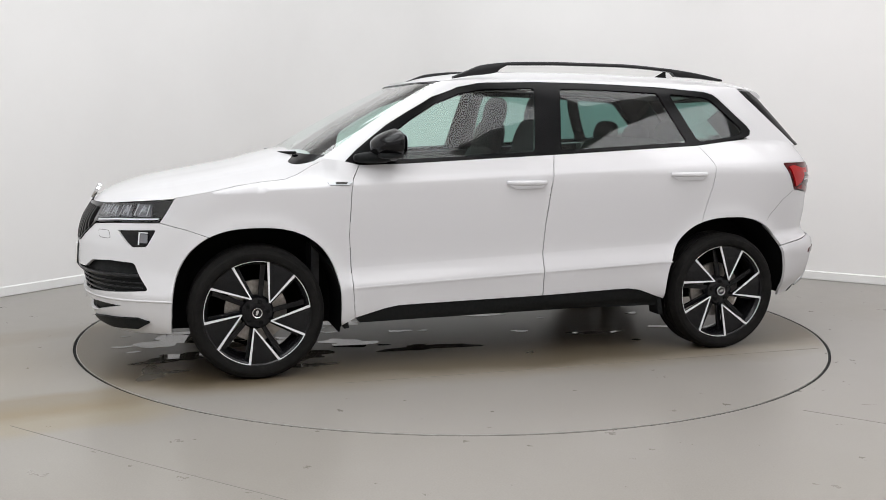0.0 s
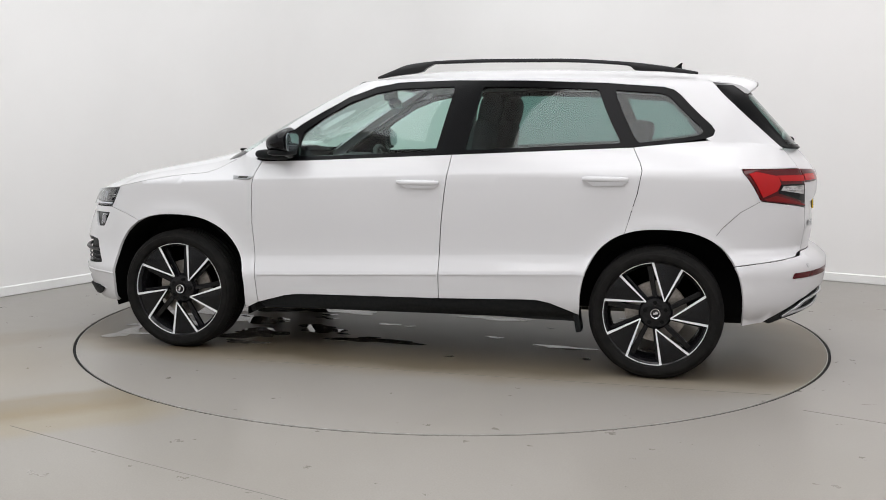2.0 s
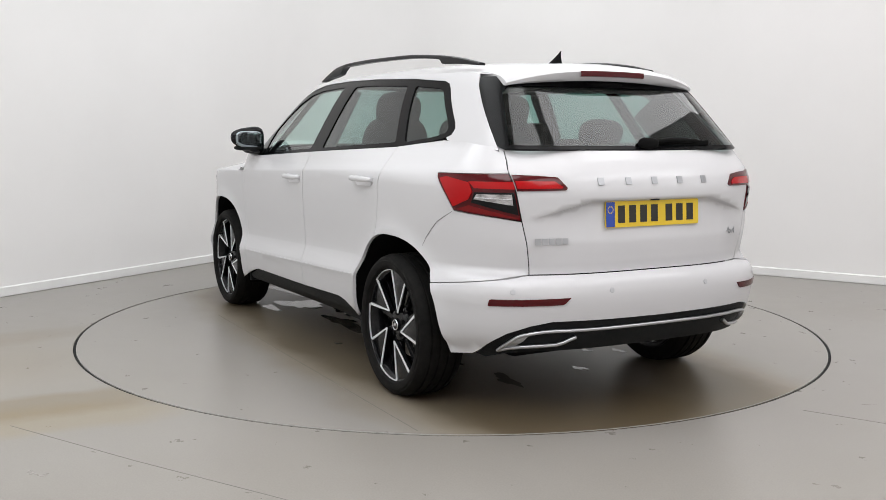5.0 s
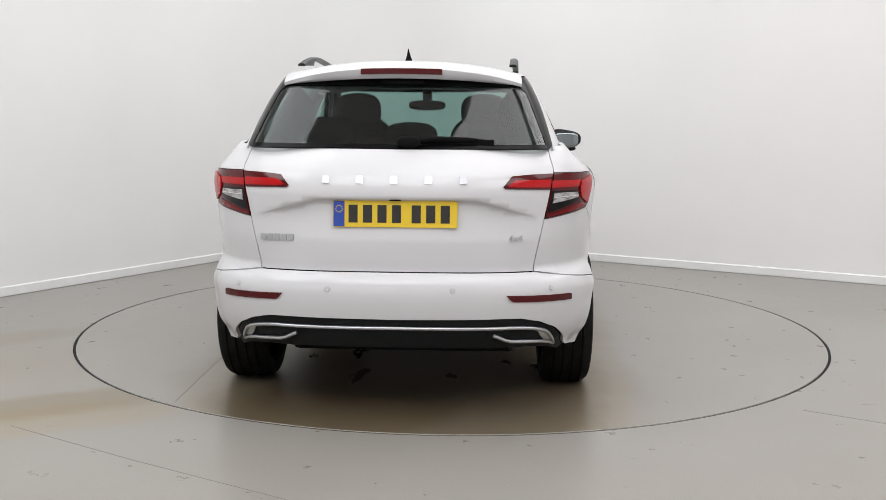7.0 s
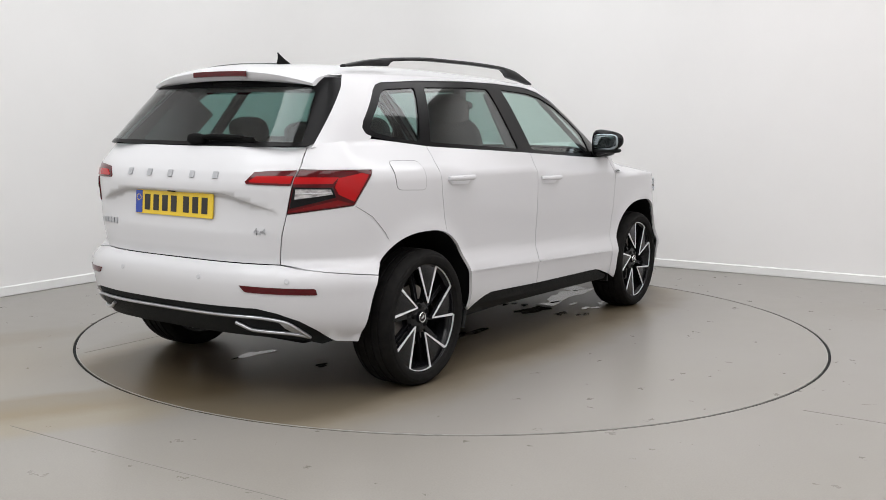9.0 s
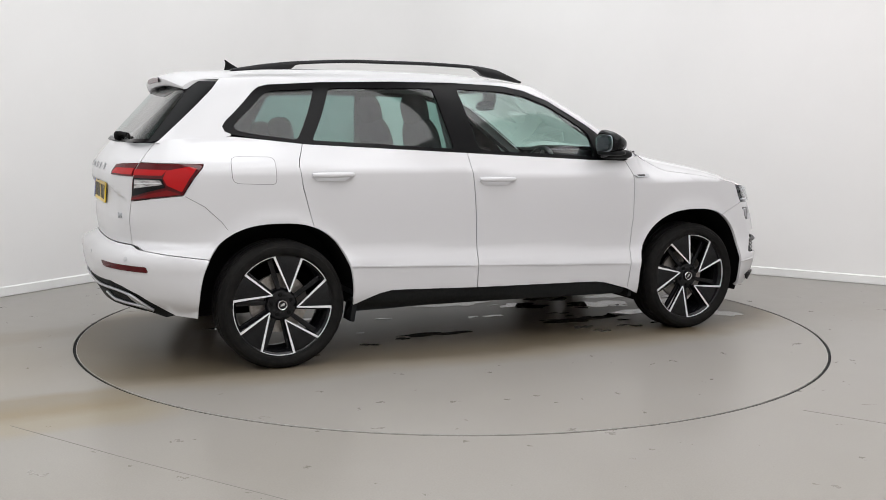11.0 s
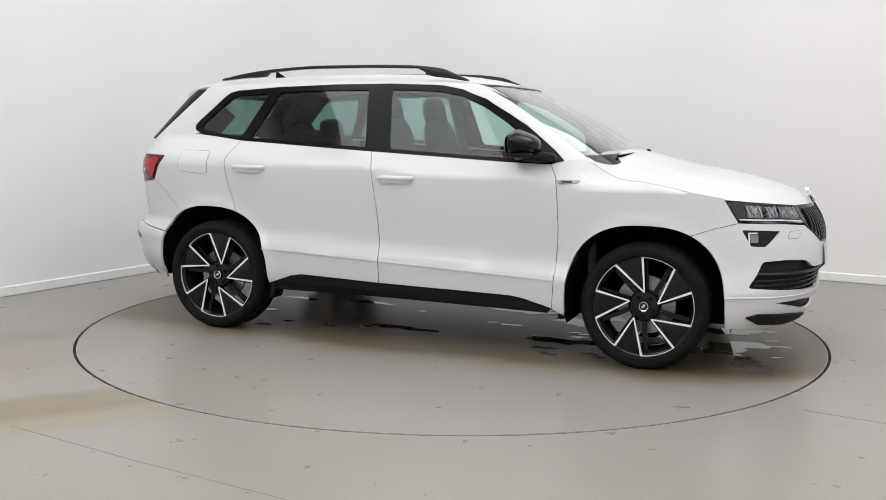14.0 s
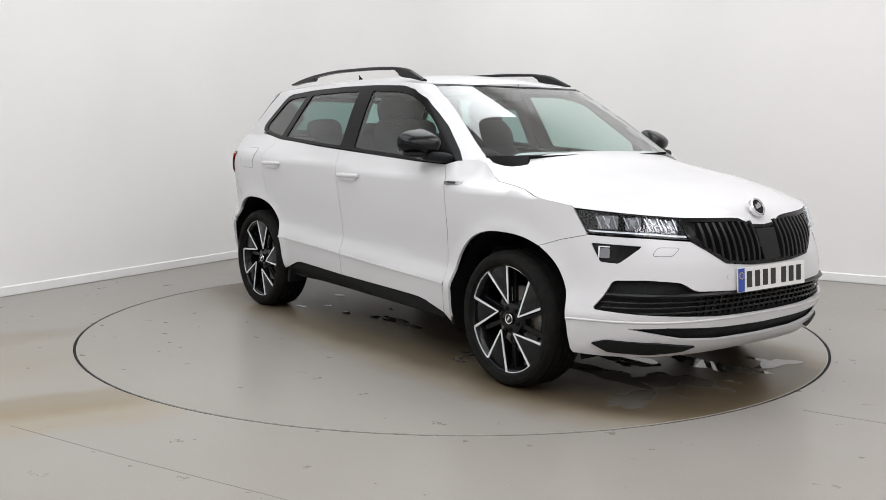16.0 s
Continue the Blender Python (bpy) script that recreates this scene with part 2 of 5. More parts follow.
# ---- the room ----
def wall_path():
    """Inner line of the two walls with the rounded corner between them, from the one end to the other."""
    pts = [(LEN_L, 0.0)]
    pts += [(COVE_R - COVE_R * math.sin(t), COVE_R - COVE_R * math.cos(t)) for t in np.linspace(0, math.pi / 2, 25)]
    pts += [(0.0, LEN_R), (LEN_L, LEN_R)]
    return pts


def swept(path, profile, closed=False):
    """A profile of (outwards, height) points carried along a path of the room; outwards is away from the room."""
    rows = []
    n = len(path)
    for i, (a, b) in enumerate(path):
        p0 = Vector(path[(i - 1) % n] if closed or i else path[0])
        p1 = Vector(path[(i + 1) % n] if closed or i < n - 1 else path[-1])
        if closed:
            d1, d2 = (Vector((a, b)) - p0).normalized(), (p1 - Vector((a, b))).normalized()
            n1, n2 = Vector((-d1.y, d1.x)), Vector((-d2.y, d2.x))
            out = (n1 + n2) / (1 + n1.dot(n2))
        else:
            d = (p1 - p0).normalized()
            out = Vector((-d.y, d.x))
        rows.append([room_point(a + out.x * o, b + out.y * o, z) for o, z in profile])
    if closed:
        rows.append(rows[0])
    return from_grid(rows, closed=True)


def build_room():
    path = wall_path()
    walls = part("wall", swept(path, [(0, 0), (0.2, 0), (0.2, ROOM_H), (0, ROOM_H)], True), WALL, smooth=30)
    tagged(walls, "smooth white painted studio wall with a rounded corner", "wall", kind="structure")
    skirt = part("baseboard", swept(path, [(-0.011, 0.0), (-0.011, 0.004), (-0.018, 0.0045), (-0.018, 0.066), (-0.0025, 0.074), (-0.0025, 0)], True), SKIRT, smooth=30)
    tagged(skirt, "low white painted skirting along the wall", "baseboard", kind="structure")
    # floor with a round opening for the turntable
    bm = bmesh.new()
    n = 128
    inner = [bm.verts.new(((DISC_R + 0.008) * math.cos(2 * math.pi * i / n), (DISC_R + 0.008) * math.sin(2 * math.pi * i / n), 0)) for i in range(n)]
    low = [bm.verts.new((v.co.x, v.co.y, -0.05)) for v in inner]
    outer = []
    for v in inner:
        d = v.co.normalized()
        outer.append(bm.verts.new(d * 14))
    for i in range(n):
        j = (i + 1) % n
        bm.faces.new((inner[i], inner[j], outer[j], outer[i]))
        bm.faces.new((inner[j], inner[i], low[i], low[j]))
    bm.faces.new(low)
    bmesh.ops.recalc_face_normals(bm, faces=bm.faces)
    floor = part("floor", bm, FLOOR)
    tagged(floor, "grey-beige painted concrete floor with tan stains", "floor", kind="structure")
    ceil = part("ceiling", box(LEN_L + 0.4, LEN_R + 0.4, 0.1), CEIL)
    mid = room_point(LEN_L / 2, LEN_R / 2, ROOM_H + 0.05)
    ceil.matrix_world = Matrix.Translation(mid) @ pose(0, 0, 0, 0, 0, math.degrees(math.atan2(ALONG_L.y, ALONG_L.x)))
    tagged(ceil, "plain white studio ceiling", "ceiling", kind="structure")


STRIP = grained(material("worn_edge_steel", rough=0.4, metal=0.3), (0.30, 0.29, 0.27), (0.52, 0.51, 0.49), 30)
JOINT = material("joint_grey", (0.20, 0.19, 0.175), 0.8)
# near-black colour for the shade down in the turntable's edge gap
RING_GAP = material("ring_gap_shade", (0.004, 0.004, 0.004), 0.9)


def build_turntable():
    n = 128
    bm = lathe([(0.0001, 0), (0.8, 0), (1.6, 0), (DISC_R - 0.011, 0.0), (DISC_R - 0.008, -0.003), (DISC_R - 0.008, -0.04)], n)
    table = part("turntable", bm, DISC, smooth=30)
    # added dark ring fills the open gap, painting its shade
    part("edge_gap_shade", lathe([(DISC_R - 0.008, -0.006), (DISC_R - 0.005, -0.0035), (DISC_R + 0.005, -0.0035), (DISC_R + 0.008, -0.006), (DISC_R + 0.008, -0.03), (DISC_R - 0.008, -0.03), (DISC_R - 0.008, -0.006)], n), RING_GAP, table, "black ring standing in for the shaded edge gap")
    part("edge_strip", lathe([(DISC_R - 0.0125, 0.0004), (DISC_R - 0.0095, 0.0008), (DISC_R - 0.0088, -0.002), (DISC_R - 0.0125, -0.002), (DISC_R - 0.0125, 0.0004)], n), STRIP, table, "thin worn steel edge strip")
    joint = box(2.8, 0.003, 0.0012, pose(-0.45, 1.222, 0.0004, 0, 0, 0.7))
    part("disc_joint", joint, JOINT, table, "fine hairline joint in the turntable")
    tagged(table, "round grey painted floor turntable with wet marks", "turntable")
    return table


build_room()
turntable = build_turntable()

# ---- the car's surface ----
from mathutils import geometry

# The car's plan: x ahead, y to its left, z up, from the middle between its axles on the ground.
AXLE, HUB_Z, TYRE_R = 1.315, 0.331, 0.335
FRONT_Q, REAR_Q = 1.5, 1.3


class Ring:
    """A band of bodywork round the car: straight sides between x0 and x1, rounded ends that reach xf(z) and xr(z)."""

    def __init__(self, xf, xr, half, x0, x1, nf, nr, lean=0.043, shape=None, taper=0.0):
        self.xf, self.xr, self.half, self.x0, self.x1, self.nf, self.nr, self.lean, self.shape, self.taper = xf, xr, half, x0, x1, nf, nr, lean, shape, taper

    def width(self, x, z):
        return self.half(z + self.lean * (min(max(x, -2.0), 1.3) - 0.84)) * (1 - self.taper * step01((-0.4 - x) / 2.0))

    def at(self, s, z):
        side = 1 if s >= 0 else -1
        s = abs(s)
        end = FRONT_Q + self.x0 - self.x1 + REAR_Q
        if s > end:
            s, side = 2 * end - s, -side
        if s < FRONT_Q:
            ang, n, a = s / FRONT_Q * math.pi / 2, self.nf(z), self.xf(z) - self.x0
            c, q = math.cos(ang), math.sin(ang)
            r = (c ** n + q ** n) ** (-1 / n)
            x = self.x0 + a * r * c
            y = self.width(x, z) * r * q
        elif s <= FRONT_Q + self.x0 - self.x1:
            x = self.x0 - (s - FRONT_Q)
            y = self.width(x, z)
        else:
            ang, n, a = min((s - FRONT_Q - self.x0 + self.x1) / REAR_Q, 1) * math.pi / 2, self.nr, self.x1 - self.xr(z)
            c, q = max(math.cos(ang), 0.0), math.sin(ang)
            r = (c ** n + q ** n) ** (-1 / n)
            x = self.x1 - a * r * q
            y = self.width(x, z) * r * c
        if self.shape:
            x, y, z = self.shape(x, y, z)
        return Vector((x, side * y, z))

    def normal(self, s, z):
        e = 0.004
        d = (self.at(s + e, z) - self.at(s - e, z)).cross(self.at(s, z + e) - self.at(s, z - e))
        return (d if d.dot(self.at(s, z) * Vector((1, 1, 0))) > 0 else -d).normalized()

    def S(self, x, z):
        """The place on the left side at x."""
        if x > self.x0:
            X = min((x - self.x0) / (self.xf(z) - self.x0), 1)
            Y = max(1 - X ** self.nf(z), 0) ** (1 / self.nf(z))
            return (math.atan2(Y, X) / (math.pi / 2) * FRONT_Q, z)
        if x >= self.x1:
            return (FRONT_Q + self.x0 - x, z)
        X = min((self.x1 - x) / (self.x1 - self.xr(z)), 1)
        Y = max(1 - X ** self.nr, 0) ** (1 / self.nr)
        return (FRONT_Q + self.x0 - self.x1 + math.atan2(X, Y) / (math.pi / 2) * REAR_Q, z)

    def F(self, y, z):
        """The place on the front at y."""
        Y = min(abs(y) / self.width(1.3, z), 1)
        X = max(1 - Y ** self.nf(z), 0) ** (1 / self.nf(z))
        return (math.copysign(math.atan2(Y, X) / (math.pi / 2) * FRONT_Q, y), z)

    def R(self, y, z):
        """The place on the rear at y."""
        Y = min(abs(y) / self.width(-2.0, z), 1)
        X = max(1 - Y ** self.nr, 0) ** (1 / self.nr)
        return (FRONT_Q + self.x0 - self.x1 + math.atan2(X, Y) / (math.pi / 2) * REAR_Q, z)


NOSE = spline([(0.19, 2.00), (0.25, 2.09), (0.30, 2.125), (0.36, 2.15), (0.45, 2.165), (0.55, 2.185), (0.64, 2.18), (0.74, 2.15), (0.82, 2.115), (0.90, 2.08), (1.10, 1.85)])
TAIL = spline([(0.20, -2.03), (0.27, -2.09), (0.36, -2.145), (0.45, -2.175), (0.56, -2.19), (0.60, -2.185), (0.628, -2.165), (0.645, -2.096), (0.70, -2.106), (0.768, -2.119), (0.785, -2.121), (0.88, -2.119), (0.98, -2.122), (1.03, -2.11), (1.10, -2.065), (1.16, -2.01), (1.22, -1.95)])
SIDE = spline([(0.20, 0.83), (0.25, 0.868), (0.32, 0.886), (0.40, 0.895), (0.440, 0.901), (0.455, 0.900), (0.464, 0.897), (0.538, 0.873), (0.546, 0.872), (0.62, 0.876), (0.75, 0.889), (0.88, 0.899), (0.955, 0.902), (0.970, 0.897), (0.985, 0.888), (1.04, 0.866), (1.075, 0.852), (1.12, 0.825)])


def arch_flare(x, z, cx, half):
    d = math.hypot((x - cx) / half, (z - 0.33) / 0.425)
    return 0.016 * math.exp(-((d - 1.0) / 0.13) ** 2) if z > 0.25 else 0.0


def body_shape(x, y, z):
    y += arch_flare(x, z, 1.312, 0.41) + arch_flare(x, z, -1.335, 0.39)
    rise = z - (0.968 - 0.043 * (x - 0.84))
    if rise > 0 and x > 0.86:   # fender tops turn in towards the bonnet
        y -= 0.11 * (1 - math.exp(-rise / 0.03)) * step01((x - 0.86) / 0.15)
    if x < -0.3 and z > 1.0:    # shoulder leans in to meet the cabin
        belt = 1.114 + 0.072 * step01((-0.257 - x) / 1.3)
        lean = min((z - 1.0) / (belt - 1.0), 1.0) ** 1.5 * step01((-0.3 - x) / 0.7) * (1 - step01((-x - 1.64) / 0.26))
        if lean > 0:
            y += lean * (CAB.at(*CAB.S(x, z)).y + 0.0015 - y)
    if x < -1.9:        # hollow of the tailgate round the number plate
        top = 0.957 if y < 0.33 else 0.957 - 0.082 * (y - 0.33) / 0.30
        d = top - z
        x += 0.026 * step01(d / 0.014) * (1 - step01((d - 0.02) / 0.30)) * (1 - step01((y - 0.42) / 0.20))
    return x, y, z


NOSE_N = spline([(0.2, 3.0), (0.48, 3.0), (0.58, 2.75), (0.72, 2.5), (0.85, 2.35), (1.0, 2.3)])
BODY = Ring(NOSE, TAIL, SIDE, 1.3, -1.2, NOSE_N, 3.3, shape=body_shape)
SCREEN = spline([(0.98, 1.31), (1.088, 1.14), (1.286, 0.80), (1.40, 0.58), (1.488, 0.40), (1.53, 0.31)])
HATCH = spline([(1.05, -2.08), (1.10, -2.065), (1.16, -2.01), (1.25, -1.93), (1.35, -1.84), (1.45, -1.75), (1.50, -1.70), (1.53, -1.66)])
CABIN_W = spline([(0.98, 0.875), (1.04, 0.862), (1.12, 0.825), (1.20, 0.787), (1.30, 0.738), (1.40, 0.684), (1.46, 0.645), (1.50, 0.612), (1.53, 0.58)])
CAB = Ring(SCREEN, HATCH, CABIN_W, 0.1, -1.0, lambda z: 4.2, 9.0, lean=0.0, taper=0.155)


def rounded(poly, r, only=None):
    out = []
    n = len(poly)
    for i, p in enumerate(poly):
        if only is not None and i not in only:
            out.append(p)
            continue
        p, a, b = Vector(p), Vector(poly[i - 1]), Vector(poly[(i + 1) % n])
        da, db = (a - p), (b - p)
        ra, rb = min(r, da.length * 0.45), min(r, db.length * 0.45)
        s, e = p + da.normalized() * ra, p + db.normalized() * rb
        for t in (0, 0.25, 0.5, 0.75, 1):
            out.append(tuple(s * (1 - t) ** 2 + p * 2 * t * (1 - t) + e * t * t))
    return out


def area2(poly):
    return sum(a[0] * b[1] - b[0] * a[1] for a, b in zip(poly, poly[1:] + poly[:1]))


def inset(poly, d):
    """The outline moved inwards by d."""
    if d == 0:
        return list(poly)
    sign = 1 if area2(list(poly)) > 0 else -1
    out, n = [], len(poly)
    for i in range(n):
        p, a, b = Vector(poly[i]), Vector(poly[i - 1]), Vector(poly[(i + 1) % n])
        d1, d2 = (p - a), (b - p)
        if d1.length < 1e-6 or d2.length < 1e-6:
            continue
        d1.normalize(), d2.normalize()
        n1, n2 = Vector((-d1.y, d1.x)) * sign, Vector((-d2.y, d2.x)) * sign
        m = (n1 + n2) / max(1 + n1.dot(n2), 0.4)
        out.append(tuple(p + m * d))
    return out


def resample(poly, step):
    out = []
    for a, b in zip(poly, poly[1:] + poly[:1]):
        k = max(1, int(math.ceil(math.dist(a, b) / step)))
        out += [(a[0] + (b[0] - a[0]) * i / k, a[1] + (b[1] - a[1]) * i / k) for i in range(k)]
    return out


def inside(polys, x, y):
    odd = False
    for poly in polys:
        j = len(poly) - 1
        for i in range(len(poly)):
            (xi, yi), (xj, yj) = poly[i], poly[j]
            if (yi > y) != (yj > y) and x < (xj - xi) * (y - yi) / (yj - yi) + xi:
                odd = not odd
            j = i
    return odd


def flipped(poly):
    return [(-s, z) for s, z in poly]


def panel(name, ring, outline, mat, parent=None, holes=(), step=0.04, lift=0.0, rim=0.014, gap=0.0022, label="", lines=()):
    """A skin of bodywork cut to an outline on a ring, with turned-in edges. lift stands it proud; lines are creases its mesh keeps to."""
    loops = [resample(inset(outline, gap), step * 0.7)] + [resample(inset(h, -gap), step * 0.7) for h in holes]
    verts, edges = [], []
    for loop in loops:
        k = len(verts)
        verts += loop
        edges += [(k + i, k + (i + 1) % len(loop)) for i in range(len(loop))]
    for line in lines:
        fine = resample(list(line), step * 0.7)
        fine = fine[:fine.index(tuple(line[-1])) + 1] if tuple(line[-1]) in fine else fine
        fine = [q for q in fine if inside(loops, *q)]
        k = len(verts)
        verts += fine
        edges += [(k + i, k + i + 1) for i in range(len(fine) - 1)]
    border = np.array(verts)
    lo, hi = border.min(axis=0), border.max(axis=0)
    for gx in np.arange(math.floor(lo[0] / step) * step, hi[0] + step, step):
        for gz in np.arange(math.floor(lo[1] / step) * step, hi[1] + step, step):
            if inside(loops, gx, gz) and np.min(np.hypot(border[:, 0] - gx, border[:, 1] - gz)) > 0.35 * step:
                verts.append((gx, gz))
    co, _, tris, _, _, _ = geometry.delaunay_2d_cdt([Vector(v) for v in verts], edges, [], 0, 1e-6)
    tris = [t for t in tris if inside(loops, sum(co[i][0] for i in t) / 3, sum(co[i][1] for i in t) / 3)]
    pts, nor = [], []
    for s, z in co:
        nv = ring.normal(s, z)
        pts.append(ring.at(s, z) + nv * lift)
        nor.append(nv)
    faces = []
    for t in tris:
        a, b, c = (pts[i] for i in t)
        faces.append(tuple(t) if (b - a).cross(c - a).dot(nor[t[0]]) > 0 else tuple(reversed(t)))
    if rim:
        count = {}
        for f in faces:
            for i in range(3):
                e = (f[i], f[(i + 1) % 3])
                count[e] = 1
        border_edges = [e for e in count if (e[1], e[0]) not in count]
        copy = {}
        for e in border_edges:
            for i in e:
                if i not in copy:
                    copy[i] = len(pts)
                    pts.append(pts[i].copy())
                    pts.append(pts[i] - nor[i] * rim)
                    nor += [nor[i], nor[i]]
        acc = {}
        for a, b in border_edges:
            ca, cb = copy[a], copy[b]
            faces.append((cb, ca, ca + 1, cb + 1))
            fn = (pts[ca] - pts[cb]).cross(pts[ca + 1] - pts[cb])
            for i in (ca, ca + 1, cb, cb + 1):
                acc[i] = acc.get(i, Vector((0, 0, 0))) + fn
        for i, v in acc.items():
            nor[i] = v.normalized() if v.length > 1e-12 else nor[i]
    me = bpy.data.meshes.new(name)
    me.from_pydata([tuple(p) for p in pts], [], faces)
    me.materials.append(mat)
    me.shade_smooth()
    me.normals_split_custom_set_from_vertices([tuple(v) for v in nor])
    ob = new(name, me)
    if parent is not None:
        ob.parent = parent
    if label:
        tagged(ob, label)
    return ob


def arch(cx, half, z0, z1, steps=56, n=2.5):
    """Wheel arch from its front foot at height z0 over the top to its rear foot at z1."""
    def ang(z, back):
        q = (max(z - 0.33, -0.2) / 0.424)
        if q <= 0:
            return 0.0
        return math.asin(min(q ** (n / 2), 1))
    pts = []
    if z0 < 0.33:
        pts.append((cx + half, z0))
    a0, a1 = ang(z0, 0), math.pi - ang(z1, 1)
    for i in range(steps + 1):
        a = a0 + (a1 - a0) * i / steps
        c, s = math.cos(a), math.sin(a)
        pts.append((cx + math.copysign(abs(c) ** (2 / n), c) * half, 0.33 + 0.428 * abs(s) ** (2 / n)))
    if z1 < 0.33:
        pts.append((cx - half, z1))
    return pts


def on_side(ring, pts):
    return [ring.S(x, z) for x, z in pts]


car = new("car")
tagged(car, "white compact SUV with black roof rails and dark alloy wheels", "car")
S, F, R = BODY.S, BODY.F, BODY.R
CS, CF, CR = CAB.S, CAB.F, CAB.R

# outlines shared by neighbouring panels
DOOR_FRONT_EDGE = [(0.80, 1.062), (0.836, 0.991), (0.846, 0.932), (0.856, 0.723), (0.848, 0.571), (0.828, 0.285)]
DOOR_MID_EDGE = [(-0.257, 1.112), (-0.228, 0.919), (-0.207, 0.743), (-0.198, 0.594), (-0.198, 0.357)]
DOOR_REAR_EDGE = [(-1.176, 1.160), (-1.215, 1.085), (-1.227, 1.05), (-1.208, 0.934), (-1.151, 0.731)]
BELT = [(0.88, 1.068), (0.546, 1.071), (-0.257, 1.114), (-1.176, 1.162), (-1.381, 1.184), (-1.525, 1.208)]
BONNET = [(1.69, 0.905), (1.40, 0.962), (1.164, 0.990), (1.10, 1.012), (1.032, 1.05), (0.95, 1.09)]
ARCH_F, ARCH_R = (1.312, 0.412), (-1.337, 0.400)


def both(name, ring, outline, mat, **kw):
    """The same panel on the car's left and right."""
    return [panel(name, ring, outline, mat, parent=car, **kw), panel(name, ring, flipped(outline), mat, parent=car, **kw)]


def mirrored(half_outline):
    """A whole outline from its left half, listed from the middle round to the middle."""
    right = [(-s, z) for s, z in reversed(half_outline)]
    return half_outline + [p for p in right if abs(p[0]) > 1e-6]


def rear_mirrored(half_outline):
    """The same across the middle of the tail."""
    end = FRONT_Q + BODY.x0 - BODY.x1 + REAR_Q
    right = [(2 * end - s, z) for s, z in reversed(half_outline)]
    return half_outline + [p for p in right if abs(p[0] - end) > 1e-6]


# ---- bodywork ----
CLEAR_TAIL = grained(material("clear_tail_lens", rough=0.15), (0.16, 0.15, 0.15), (0.62, 0.60, 0.60), 28, stretch=(1, 1, 3))
FOG = [S(1.962, 0.738), S(1.786, 0.747), S(1.831, 0.667), S(1.901, 0.662)]
END = FRONT_Q + BODY.x0 - BODY.x1 + REAR_Q
GATE_CREASES = []
for drop in (0.0, 0.0035, 0.007, 0.0105, 0.014):
    left = [R(y, (0.957 if y < 0.33 else 0.957 - 0.082 * (y - 0.33) / 0.30) - drop) for y in (0.56, 0.45, 0.33, 0.2, 0.1, 0.0)]
    GATE_CREASES.append(left + [(2 * END - s, z) for s, z in reversed(left[:-1])])
def level_lines(x0, x1, levels):
    """Lines along the side at heights that rise gently to the rear."""
    return [[S(x, z - 0.043 * (x - 0.84)) for x in np.linspace(x0, x1, 12)] for z in levels]


